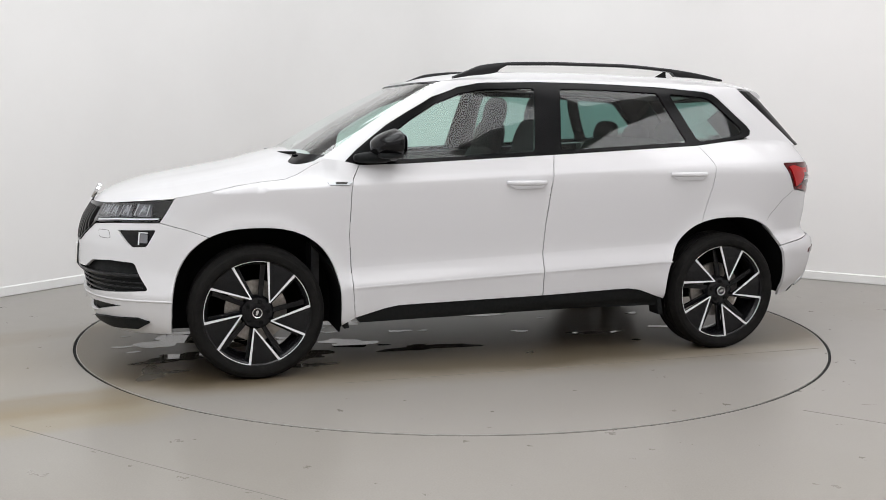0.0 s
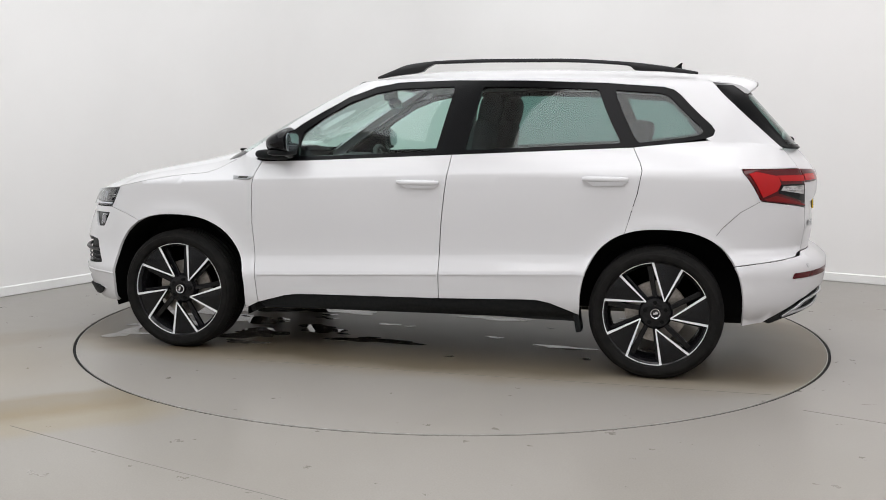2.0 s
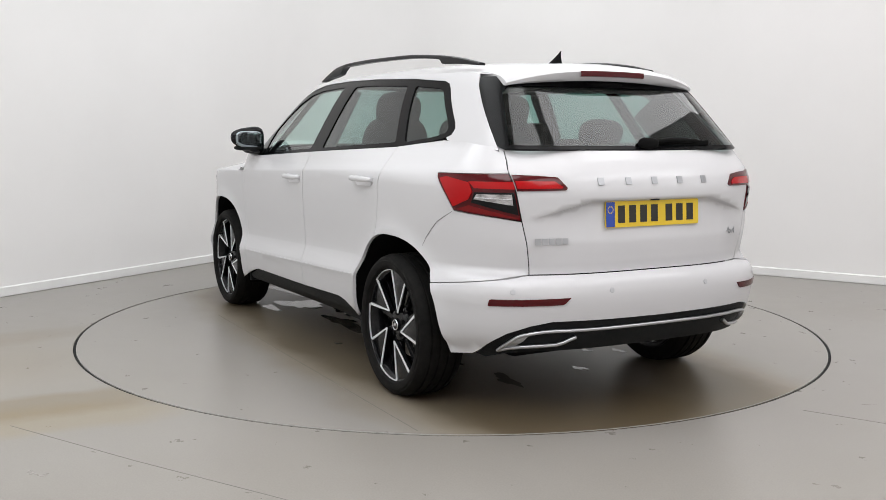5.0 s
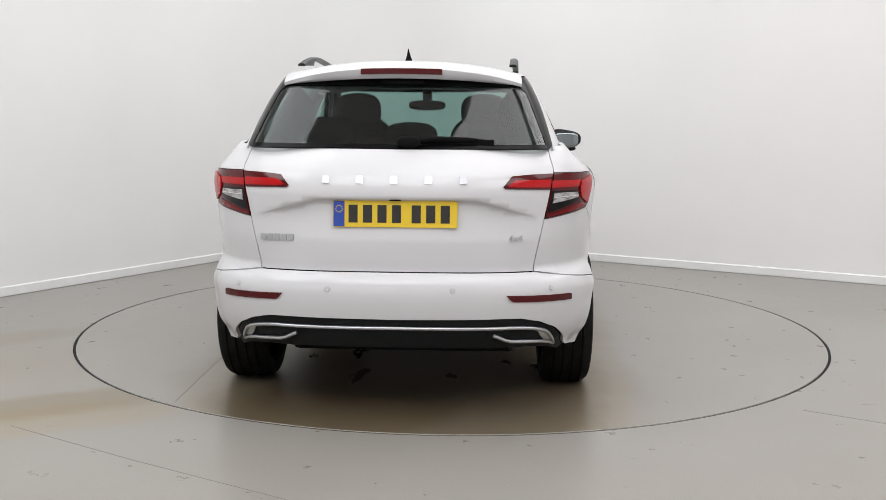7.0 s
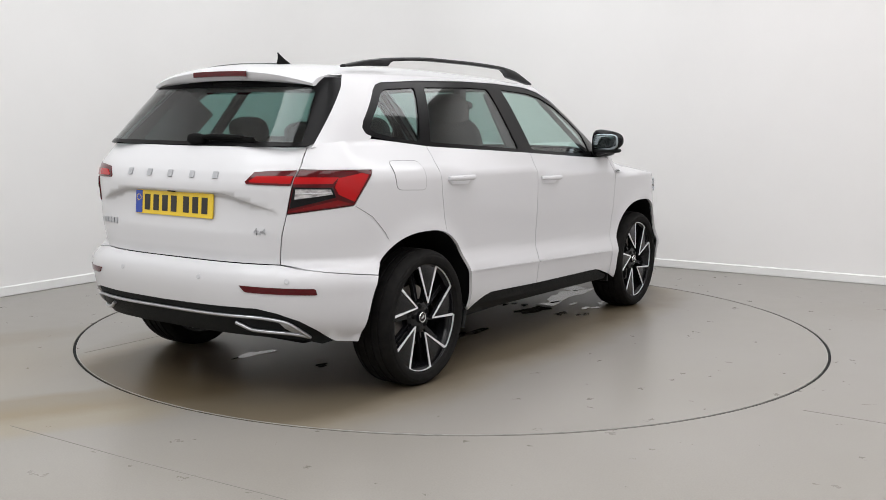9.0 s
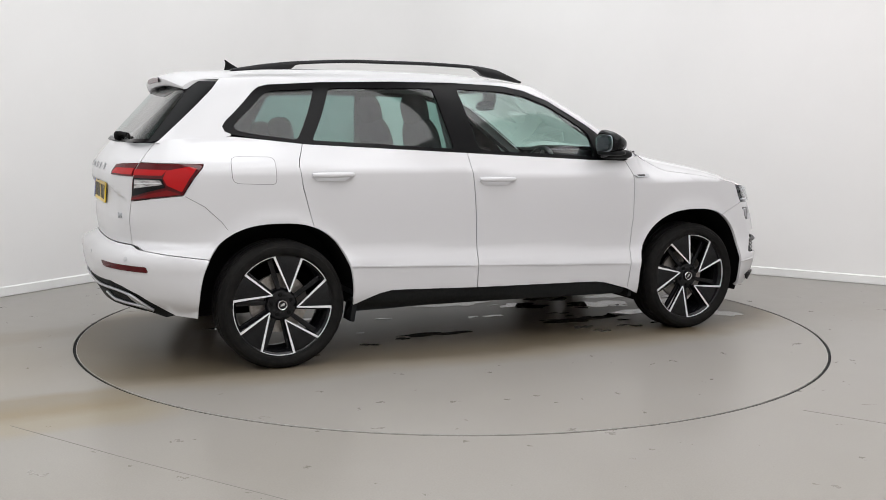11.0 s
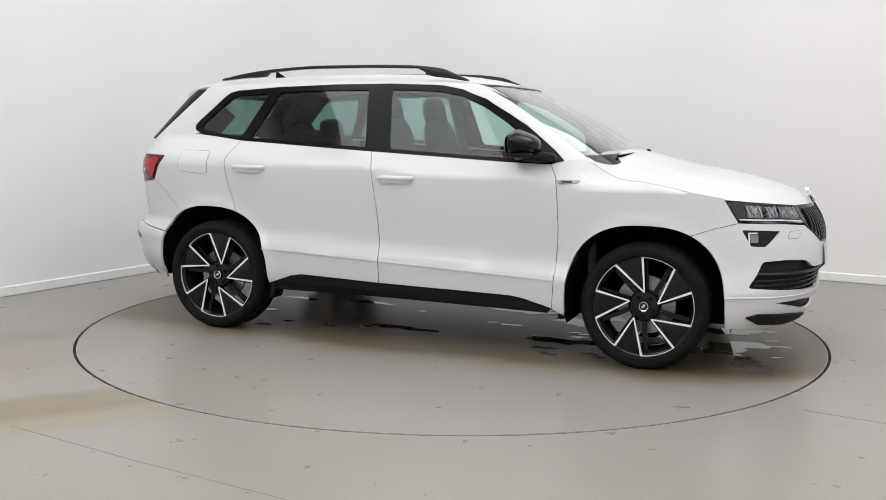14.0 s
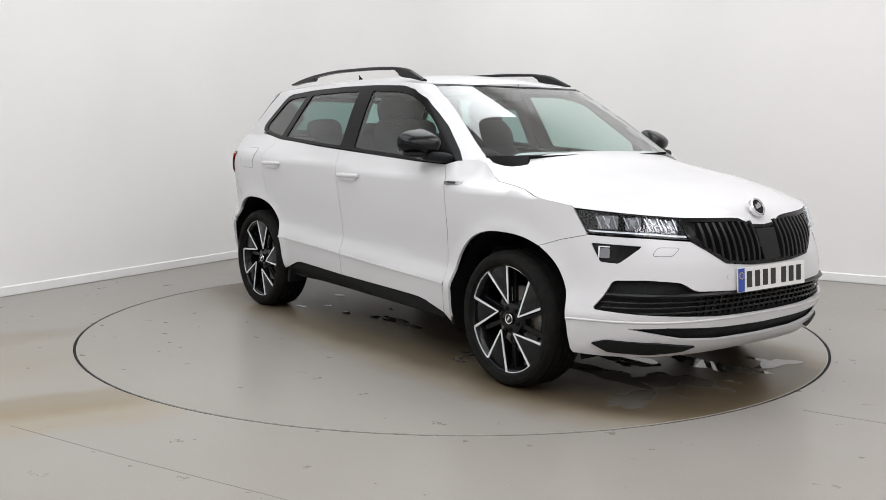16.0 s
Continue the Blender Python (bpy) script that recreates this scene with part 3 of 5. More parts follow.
def build_body():
    front_arch_fore = [(1.722, 0.240)] + [p for p in arch(*ARCH_F, 0.33, 0.25) if p[0] > 1.545]
    front_arch_aft = [p for p in arch(*ARCH_F, 0.33, 0.25) if p[0] <= 1.545]
    rear_arch_fore = [p for p in arch(*ARCH_R, 0.25, 0.28) if p[0] > -1.151]
    rear_arch_mid = [p for p in arch(*ARCH_R, 0.25, 0.28) if -1.688 < p[0] <= -1.151]
    rear_arch_aft = [p for p in arch(*ARCH_R, 0.25, 0.28) if p[0] <= -1.688]

    # front bumper with its openings
    half = [F(0, 0.240), F(0.3, 0.238), F(0.6, 0.236), S(1.85, 0.237)] + on_side(BODY, front_arch_fore)
    half += [S(1.545, 0.716), S(1.65, 0.752), S(1.768, 0.782), F(0.62, 0.772), F(0.458, 0.758), F(0.40, 0.720), F(0.31, 0.660), F(0.15, 0.645), F(0, 0.642)]
    intake = rounded(mirrored([F(0, 0.412), F(0.3, 0.416), F(0.55, 0.430), S(1.828, 0.458), S(1.890, 0.586), F(0.66, 0.592), F(0.535, 0.582), F(0.475, 0.542), F(0, 0.525)]), 0.02)
    slot = mirrored([F(0, 0.300), F(0.3, 0.305), F(0.5, 0.322), F(0.73, 0.376), F(0.58, 0.380), F(0.3, 0.366), F(0, 0.360)])
    fog = rounded(FOG, 0.010)
    bumper = panel("front_bumper", BODY, mirrored(half), WHITE, car, holes=[intake, slot, fog, flipped(fog)], gap=0.0011)
    panel("lower_intake", BODY, intake, BLACK_TRIM, bumper, lift=-0.03, rim=0, gap=-0.02, label="black honeycomb lower air intake")
    panel("lower_slot", BODY, slot, BLACK_TRIM, bumper, lift=-0.025, rim=0, gap=-0.015, label="slim black lower slot")
    corner = rounded([S(1.816, 0.303), S(1.88, 0.324), F(0.60, 0.312), F(0.42, 0.287), F(0.48, 0.266), F(0.62, 0.256), S(1.87, 0.266)], 0.01)
    for k in (corner, flipped(corner)):
        panel("corner_blade", BODY, k, BLACK_TRIM, bumper, lift=0.012, rim=0.02, label="black corner splitter")

    # fenders, doors, quarters
    fender = [S(1.65, 0.752), S(1.768, 0.782), S(1.70, 0.893)] + on_side(BODY, BONNET) + [S(0.88, 1.082)] + on_side(BODY, DOOR_FRONT_EDGE)
    fender += on_side(BODY, list(reversed(front_arch_aft))) + [S(1.545, 0.716)]
    both("front_fender", BODY, fender, WHITE, gap=0.0014, lines=level_lines(0.855, 1.25, (0.955, 0.970, 0.985)))
    door = on_side(BODY, DOOR_FRONT_EDGE) + [S(0.668, 0.330), S(0.60, 0.341), S(0.5, 0.344)] + on_side(BODY, list(reversed(DOOR_MID_EDGE))) + [S(0.546, 1.069)]
    front_doors = both("front_door", BODY, door, WHITE, lines=level_lines(0.82, -0.19, (0.440, 0.455, 0.464, 0.538, 0.546, 0.955, 0.970, 0.985)))
    door = on_side(BODY, DOOR_MID_EDGE) + [S(-0.62, 0.372), S(-0.711, 0.374), S(-0.78, 0.362), S(-0.935, 0.305)] + on_side(BODY, [p for p in rear_arch_fore if p[1] > 0.31]) + on_side(BODY, list(reversed(DOOR_REAR_EDGE)))
    rear_doors = both("rear_door", BODY, door, WHITE, lines=level_lines(-0.21, -0.95, (0.440, 0.455, 0.464, 0.538, 0.546)) + level_lines(-0.24, -1.2, (0.955, 0.970, 0.985)))
    quarter = on_side(BODY, list(reversed(DOOR_REAR_EDGE))) + [S(-1.381, 1.182), S(-1.525, 1.196), S(-1.75, 1.190), S(-1.90, 1.170), R(0.645, 1.163), R(0.664, 1.066)]
    quarter += [S(-1.90, 1.064), S(-1.700, 1.062), S(-1.706, 1.045), S(-1.798, 0.906), R(0.72, 0.886), R(0.626, 0.870), R(0.584, 0.646), S(-1.98, 0.630), S(-1.688, 0.588)] + on_side(BODY, list(reversed(rear_arch_mid)))
    both("rear_quarter", BODY, quarter, WHITE, gap=0.0014, lines=level_lines(-1.24, -1.62, (0.970, 0.985)))
    sill = [S(0.82, 0.276), S(0.668, 0.328), S(0.60, 0.339), S(-0.198, 0.354), S(-0.62, 0.370), S(-0.711, 0.372), S(-0.78, 0.360), S(-0.935, 0.300), S(-0.93, 0.262), S(0.80, 0.250)]
    both("sill", BODY, sill, BLACK_TRIM, lift=-0.012, rim=0.05, label="black plastic side sill")

    # tail
    half = [R(0, 0.457), R(0.45, 0.461), R(0.53, 0.460), R(0.61, 0.441), R(0.683, 0.404), S(-1.92, 0.346), S(-1.835, 0.293)] + on_side(BODY, [p for p in reversed(rear_arch_aft)]) + [S(-1.688, 0.586), S(-1.98, 0.628), R(0.584, 0.6445), R(0, 0.6445)]
    bumper = panel("rear_bumper", BODY, rear_mirrored(half), WHITE, car, gap=0.001)
    skirt = rear_mirrored([R(0, 0.454), R(0.45, 0.458), R(0.53, 0.457), R(0.61, 0.438), R(0.683, 0.401), S(-1.92, 0.343), S(-1.838, 0.290), S(-1.88, 0.276), R(0.66, 0.300), R(0.55, 0.314), R(0.3, 0.318), R(0, 0.318)])
    panel("diffuser", BODY, skirt, BLACK_TRIM, bumper, lift=-0.012, rim=0.03, label="black rear diffuser")
    half = [R(0, 1.160), R(0.645, 1.163), R(0.664, 1.066), R(0.626, 0.870), R(0.584, 0.646), R(0, 0.646)]
    gate = panel("tailgate", BODY, rear_mirrored(half), WHITE, car, step=0.022, lines=GATE_CREASES)
    lamp = [S(-1.700, 1.062), S(-1.90, 1.064), R(0.664, 1.065), R(0.626, 0.871), R(0.72, 0.887), S(-1.798, 0.907), S(-1.706, 1.045)]
    inner = [R(0.662, 1.064), R(0.56, 1.060), R(0.482, 1.053), R(0.444, 1.008), R(0.455, 0.996), R(0.649, 0.992)]
    for side in (0, 1):
        turn = flipped if side else list
        a, b = turn(lamp), turn(inner)
        tl = panel("tail_light", BODY, a, RED_DARK, car, lift=0.004, rim=0.03, gap=0.0025, label="dark red wedge tail light")
        bar = [R(0.654, 1.034), S(-1.86, 1.034), S(-1.888, 1.002), R(0.651, 1.000)]
        arrow = [S(-1.868, 1.030), S(-1.765, 1.050), S(-1.728, 1.040), S(-1.800, 0.922), S(-1.868, 0.955), S(-1.885, 0.990)]
        foot = [R(0.630, 0.886), S(-1.868, 0.936), S(-1.805, 0.914), R(0.72, 0.893), R(0.627, 0.877)]
        frame_line = [R(0.655, 0.992), S(-1.888, 0.990), S(-1.873, 0.944), R(0.634, 0.893)]
        clear = [R(0.662, 0.984), S(-1.897, 0.983), S(-1.884, 0.958), R(0.655, 0.935)]
        panel("red_band", BODY, turn(bar), RED_LENS, tl, lift=0.0065, rim=0.004, step=0.02)
        panel("red_arrow", BODY, turn(arrow), RED_LENS, tl, lift=0.011, rim=0.009, step=0.02, label="bright red arrow-shaped lens")
        panel("red_foot", BODY, turn(foot), RED_MID, tl, lift=0.0065, rim=0.004, step=0.02)
        panel("lens_well", BODY, turn(frame_line), GLOSS_BLACK, tl, lift=0.0055, rim=0.004, step=0.02, label="black reversing lamp well")
        panel("reversing_lens", BODY, turn(clear), CLEAR_TAIL, tl, lift=0.0085, rim=0.004, step=0.02, label="clear reversing lens")
        strip = [R(0.663, 0.966), S(-1.893, 0.970), S(-1.891, 0.964), R(0.661, 0.959)]
        panel("lamp_strip", BODY, turn(strip), LAMP_WHITE, tl, lift=0.0105, rim=0.002, step=0.02)
        wing = panel("tail_light_wing", BODY, b, RED_DARK, gate, lift=0.005, rim=0.02, gap=0.003, step=0.02, label="dark red tail light wing on the tailgate")
        core = [R(0.650, 1.036), R(0.50, 1.034), R(0.468, 1.012), R(0.475, 1.006), R(0.644, 1.004)]
        panel("red_band", BODY, turn(core), RED_LENS, wing, lift=0.0075, rim=0.003, gap=0.0, step=0.02)
        refl = rounded([R(0.752, 0.553), R(0.46, 0.565), R(0.49, 0.532), R(0.755, 0.520)], 0.01)
        panel("reflector", BODY, refl if side == 0 else flipped(refl), RED_DARK, bumper, lift=0.004, rim=0.01, label="dark red rear reflector")

    # headlights and grille
    lamp = rounded([S(1.70, 0.893), S(1.768, 0.784), F(0.62, 0.774), F(0.458, 0.760), F(0.485, 0.858), F(0.60, 0.868)], 0.012)
    for side in (0, 1):
        panel("headlight", BODY, lamp if side == 0 else flipped(lamp), GLOSS_BLACK, car, lift=0.0, rim=0.03, gap=0.003, label="dark headlight with clear lens")
    half = [F(0, 0.646), F(0.15, 0.649), F(0.305, 0.664), F(0.395, 0.724), F(0.452, 0.762), F(0.478, 0.858), F(0.2, 0.850), F(0.16, 0.846), F(0.09, 0.818), F(0, 0.812)]
    panel("grille", BODY, mirrored(half), GLOSS_BLACK, car, lift=-0.004, rim=0.03, label="black grille with upright slats")
    return front_doors, rear_doors, gate


def loft_cap(name, ring, edge, centre, mat, power=2.4, cross=24, label="", bow=None, ridge=0.0):
    """A skin across the car between the two sides of an edge line; centre gives its height on the middle line."""
    rows = []
    for s, z in edge:
        p = ring.at(s, z)
        zc = centre(p.x)
        row = []
        for k in range(cross + 1):
            q = -math.cos(math.pi * k / cross)
            ahead = bow(p.x) * (1 - q * q) if bow else 0.0
            fold = ridge * (step01((0.74 - abs(q)) / 0.05) - 0.55 * step01((0.60 - abs(q)) / 0.25)) * step01((2.0 - p.x) / 0.3)
            row.append((p.x + ahead, p.y * q, p.z + (zc - p.z) * (1 - abs(q) ** power) + fold))
        rows.append(row)
    ob = part(name, from_grid(rows), mat, car, label, smooth=40)
    return ob


def dense(pts, step=0.05):
    out = [pts[0]]
    for a, b in zip(pts, pts[1:]):
        k = max(1, int(math.ceil(math.dist(a, b) / step)))
        out += [(a[0] + (b[0] - a[0]) * i / k, a[1] + (b[1] - a[1]) * i / k) for i in range(1, k + 1)]
    return out


def build_top():
    bonnet_mid = spline([(0.9, 1.130), (1.0, 1.118), (1.15, 1.094), (1.3, 1.062), (1.6, 1.010), (1.85, 0.962), (2.0, 0.915), (2.06, 0.88), (2.115, 0.818)])
    edge = [F(0.004, 0.816), F(0.09, 0.822), F(0.16, 0.850), F(0.2, 0.854), F(0.48, 0.862), F(0.60, 0.872), S(1.70, 0.899)] + [S(x, z) for x, z in BONNET]
    loft_cap("bonnet", BODY, dense(edge), bonnet_mid, WHITE, label="white bonnet", bow=lambda x: 0.11 * step01((1.5 - x) / 0.55), cross=72, ridge=0.010)
    roof_mid = spline([(-1.75, 1.53), (-1.55, 1.553), (-1.2, 1.572), (-0.6, 1.583), (-0.1, 1.575), (0.2, 1.545), (0.33, 1.510)])
    edge = [CF(0.004, 1.495), CF(0.3, 1.495), CF(0.5, 1.495), CS(0.29, 1.498), CS(0.1, 1.510), CS(-0.2, 1.515), CS(-0.6, 1.515), CS(-1.0, 1.512), CS(-1.3, 1.505), CS(-1.5, 1.495), CR(0.5, 1.485), CR(0.3, 1.48), CR(0.004, 1.48)]
    loft_cap("roof", CAB, dense(edge), roof_mid, WHITE, label="white roof panel")


def build_cabin_shell():
    a_line = [(0.99, 1.045), (0.973, 1.088), (0.83, 1.183), (0.675, 1.286), (0.50, 1.393), (0.322, 1.488), (0.29, 1.497)]
    top = [(0.1, 1.510), (-0.2, 1.515), (-0.6, 1.515), (-1.0, 1.512), (-1.3, 1.505), (-1.55, 1.495)]
    back = [(-1.60, 1.437), (-1.878, 1.179), (-1.90, 1.160)]
    dlo_top = [(0.86, 1.076), (0.796, 1.135), (0.626, 1.263), (0.509, 1.332), (0.365, 1.413), (0.217, 1.467), (0.12, 1.485), (0.035, 1.494), (-0.239, 1.503), (-0.6, 1.501), (-1.016, 1.488), (-1.31, 1.468), (-1.362, 1.454), (-1.395, 1.430), (-1.553, 1.275), (-1.572, 1.247), (-1.562, 1.220), (-1.53, 1.208)]
    dlo_low = [(-1.381, 1.184), (-1.176, 1.162), (-0.257, 1.114), (0.546, 1.071), (0.86, 1.066)]
    frame_line = on_side(CAB, a_line + top + back + [(-1.7, 1.165), (-1.54, 1.198)] + list(reversed(dlo_top)) + [(0.88, 1.058)])
    both("side_frame", CAB, frame_line, WHITE, rim=0.02, gap=0.0)
    front = [(0.60, 1.090), (0.60, 1.225), (0.495, 1.300), (0.355, 1.382), (0.217, 1.433), (0.035, 1.460), (-0.225, 1.470), (-0.16, 1.127), (0.546, 1.090)]
    rear = [(-0.375, 1.468), (-0.6, 1.468), (-0.985, 1.456), (-1.118, 1.178), (-0.315, 1.134)]
    small = [(-1.065, 1.452), (-1.30, 1.436), (-1.345, 1.418), (-1.50, 1.270), (-1.515, 1.245), (-1.50, 1.226), (-1.40, 1.206), (-1.195, 1.181)]
    front, rear, small = (rounded(on_side(CAB, k), 0.02) for k in (front, rear, small))
    outline = on_side(CAB, dlo_top + dlo_low)
    for flip in (0, 1):
        o, f, r, q = (flipped(k) if flip else k for k in (outline, front, rear, small))
        trim = panel("window_surround", CAB, o, PILLAR_BLACK, car, holes=[f, r, q], lift=-0.003, rim=0.02, gap=0.0, label="black window frames and pillars")
        for nm, k, g in (("front_side_window", f, GLASS_FRONT), ("rear_side_window", r, GLASS_REAR), ("quarter_window", q, GLASS_REAR)):
            w = panel(nm, CAB, k, g, car, lift=-0.008, rim=0, gap=-0.004)
            w.visible_shadow = False
    # windscreen
    half = [CF(0, 1.058), CF(0.45, 1.050), CS(0.985, 1.045)] + on_side(CAB, a_line[1:]) + [CF(0.5, 1.497), CF(0, 1.497)]
    glass_half = [CF(0, 1.122), CF(0.45, 1.116), CS(0.925, 1.106)] + on_side(CAB, [(0.660, 1.287), (0.487, 1.392), (0.320, 1.482)]) + [CF(0.49, 1.490), CF(0, 1.490)]
    edge = panel("windscreen_border", CAB, mirrored(half), GLOSS_BLACK, car, holes=[mirrored(glass_half)], lift=-0.002, rim=0.01, gap=0.0)
    w = panel("windscreen", CAB, mirrored(glass_half), GLASS_SCREEN, car, lift=-0.004, rim=0, gap=-0.003)
    w.visible_shadow = False
    # rear screen
    end = FRONT_Q + CAB.x0 - CAB.x1 + REAR_Q

    def tail_mirrored(k):
        return k + [(2 * end - s, z) for s, z in reversed(k) if abs(s - end) > 1e-6]
    half = [CR(0, 1.163), CR(0.645, 1.166)] + on_side(CAB, [(-1.878, 1.179), (-1.60, 1.437), (-1.57, 1.478)]) + [CR(0.5, 1.478), CR(0, 1.478)]
    glass_half = [CR(0, 1.178), CR(0.628, 1.182), CR(0.622, 1.20), CR(0.535, 1.41), CR(0.505, 1.434), CR(0, 1.438)]
    panel("rear_screen_border", CAB, tail_mirrored(half), PILLAR_BLACK, car, holes=[tail_mirrored(glass_half)], lift=0.0, rim=0.01, gap=0.0)
    w = panel("rear_screen", CAB, tail_mirrored(glass_half), GLASS_REAR, car, lift=-0.002, rim=0, gap=-0.003)
    w.visible_shadow = False


front_doors, rear_doors, tailgate = build_body()
build_top()
build_cabin_shell()


# ---- wheels ----
def v_spoke_points():
    """Corner angles (degrees) and radii of one V-shaped spoke: apex, first arm end, second arm end."""
    return (57.0, 0.077), (61.7, 0.262), (94.7, 0.262)


def polar(deg, r):
    return (r * math.cos(radians(deg)), r * math.sin(radians(deg)))


def build_wheel():
    wheel = new("wheel")
    w = 0.112
    tread = [(0.256, -w + 0.012), (0.266, -w), (0.29, -w - 0.006), (0.315, -w), (0.329, -w + 0.018), (TYRE_R - 0.001, -w + 0.04)]
    for k in range(4):
        c = -0.066 + k * 0.044
        tread += [(TYRE_R, c - 0.006), (TYRE_R - 0.007, c - 0.004), (TYRE_R - 0.007, c + 0.004), (TYRE_R, c + 0.006)]
    tread += [(TYRE_R - 0.001, w - 0.04), (0.329, w - 0.018), (0.315, w), (0.305, w + 0.003), (0.303, w + 0.006), (0.285, w + 0.007), (0.277, w + 0.003), (0.271, w + 0.001), (0.268, w - 0.006), (0.262, w - 0.014)]
    part("tyre", lathe(tread, 80), RUBBER, wheel, "black low-profile tyre", smooth=35)
    part("rim_barrel", lathe([(0.258, -w + 0.01), (0.242, -w + 0.012), (0.232, -0.06), (0.228, 0.0), (0.242, 0.07), (0.248, w - 0.032), (0.256, w - 0.024), (0.264, w - 0.020), (0.268, w - 0.012), (0.270, w - 0.004), (0.266, w - 0.016)], 80), RIM_DARK, wheel, smooth=35)
    # five V spokes with bright edges
    apex, arm1, arm2 = v_spoke_points()
    for k in range(5):
        t = 72 * k
        arc = [polar(arm1[0] + t + (arm2[0] - arm1[0]) * i / 6, 0.263) for i in range(7)]
        spoke = part("spoke", prism([polar(apex[0] + t - 3, apex[1]), *arc, polar(apex[0] + t + 5, apex[1])], 0.022, pose(0, 0, 0.066), 0.003), RIM_DARK, wheel, smooth=30)
        line = []
        A = Vector(polar(apex[0] + t, apex[1]))
        w0, w1 = 0.0065, 0.0125
        for end in (arm1, arm2):
            E = Vector(polar(end[0] + t, end[1]))
            d = (E - A).normalized()
            nrm = Vector((-d.y, d.x)) * 0.5
            line.append(prism([A - nrm * w0, E - nrm * w1, E + nrm * w1, A + nrm * w0], 0.0045, pose(0, 0, 0.0870)))
        arcw = [(arm2[0] + t + (72 - arm2[0] + arm1[0]) * i / 8) for i in range(9)]
        rim_arc = [polar(x, 0.2645) for x in arcw] + [polar(x, 0.2585) for x in reversed(arcw)]
        line.append(prism(rim_arc, 0.006, pose(0, 0, 0.0905)))
        part("cut_edge", merge(*line), RIM_CUT, wheel, "bright diamond-cut spoke edge")
        # recessed web of the window beside the spoke
        mid = (arm2[0] + arm1[0] + 72) / 2 + t
        web = [polar(mid - 30, 0.075), polar(mid - 19, 0.246), polar(mid - 12, 0.246), polar(mid - 12, 0.085)]
        part("web", merge(prism(web, 0.02, pose(0, 0, 0.035), 0.003),
                          prism([polar(mid + 4, 0.085), polar(mid + 14, 0.246), polar(mid + 19, 0.246), polar(mid + 20, 0.085)], 0.02, pose(0, 0, 0.035), 0.003)), RIM_DARK, wheel)
        bolt = polar(apex[0] + t + 36, 0.054)
        part("wheel_bolt", lathe([(0.0001, 0.018), (0.009, 0.018), (0.011, 0.014), (0.011, 0)], 12, pose(bolt[0], bolt[1], 0.058)), GAP_BLACK, wheel, smooth=30)
    part("hub", lathe([(0.0001, 0.07), (0.03, 0.07), (0.04, 0.072), (0.075, 0.064), (0.085, 0.05), (0.085, 0.02)], 40), RIM_DARK, wheel, smooth=35)
    cap = part("hub_cap", lathe([(0.0001, 0.012), (0.02, 0.012), (0.027, 0.010), (0.029, 0.004), (0.029, 0)], 32, pose(0, 0, 0.07)), GLOSS_BLACK, wheel, smooth=35)
    part("cap_ring", lathe([(0.021, 0.0835), (0.0245, 0.085), (0.0265, 0.083), (0.027, 0.080), (0.021, 0.080)], 32), CHROME, cap, smooth=40)
    part("cap_mark", merge(prism([(-0.012, -0.006), (0.010, -0.002), (0.014, 0.006), (0.004, 0.012), (-0.004, 0.004), (-0.010, 0.006)], 0.003, pose(0, 0, 0.082))), CHROME, cap)
    part("brake_disc", lathe([(0.06, 0.0), (0.155, 0.0), (0.157, -0.01), (0.155, -0.022), (0.06, -0.022)], 48, pose(0, 0, 0.01)), STEEL, wheel, smooth=35)
    return wheel


wheel = build_wheel()
wheel.parent = car
WHEEL_Y = 0.775


def wheel_pose(x, side, spin):
    """Wheel's face to the outside; spin in degrees as seen from outside."""
    if side > 0:
        m = Matrix(((-1, 0, 0), (0, 0, 1), (0, 1, 0))).to_4x4()
    else:
        m = Matrix(((1, 0, 0), (0, 0, -1), (0, 1, 0))).to_4x4()
    return Matrix.Translation((x, side * WHEEL_Y, HUB_Z)) @ m @ pose(0, 0, 0, 0, 0, spin)


wheel.matrix_basis = wheel_pose(-AXLE, 1, 0)
for x, side, spin in ((AXLE, 1, 55), (AXLE, -1, 31), (-AXLE, -1, 5)):
    copy_thing(wheel, wheel_pose(x, side, spin))


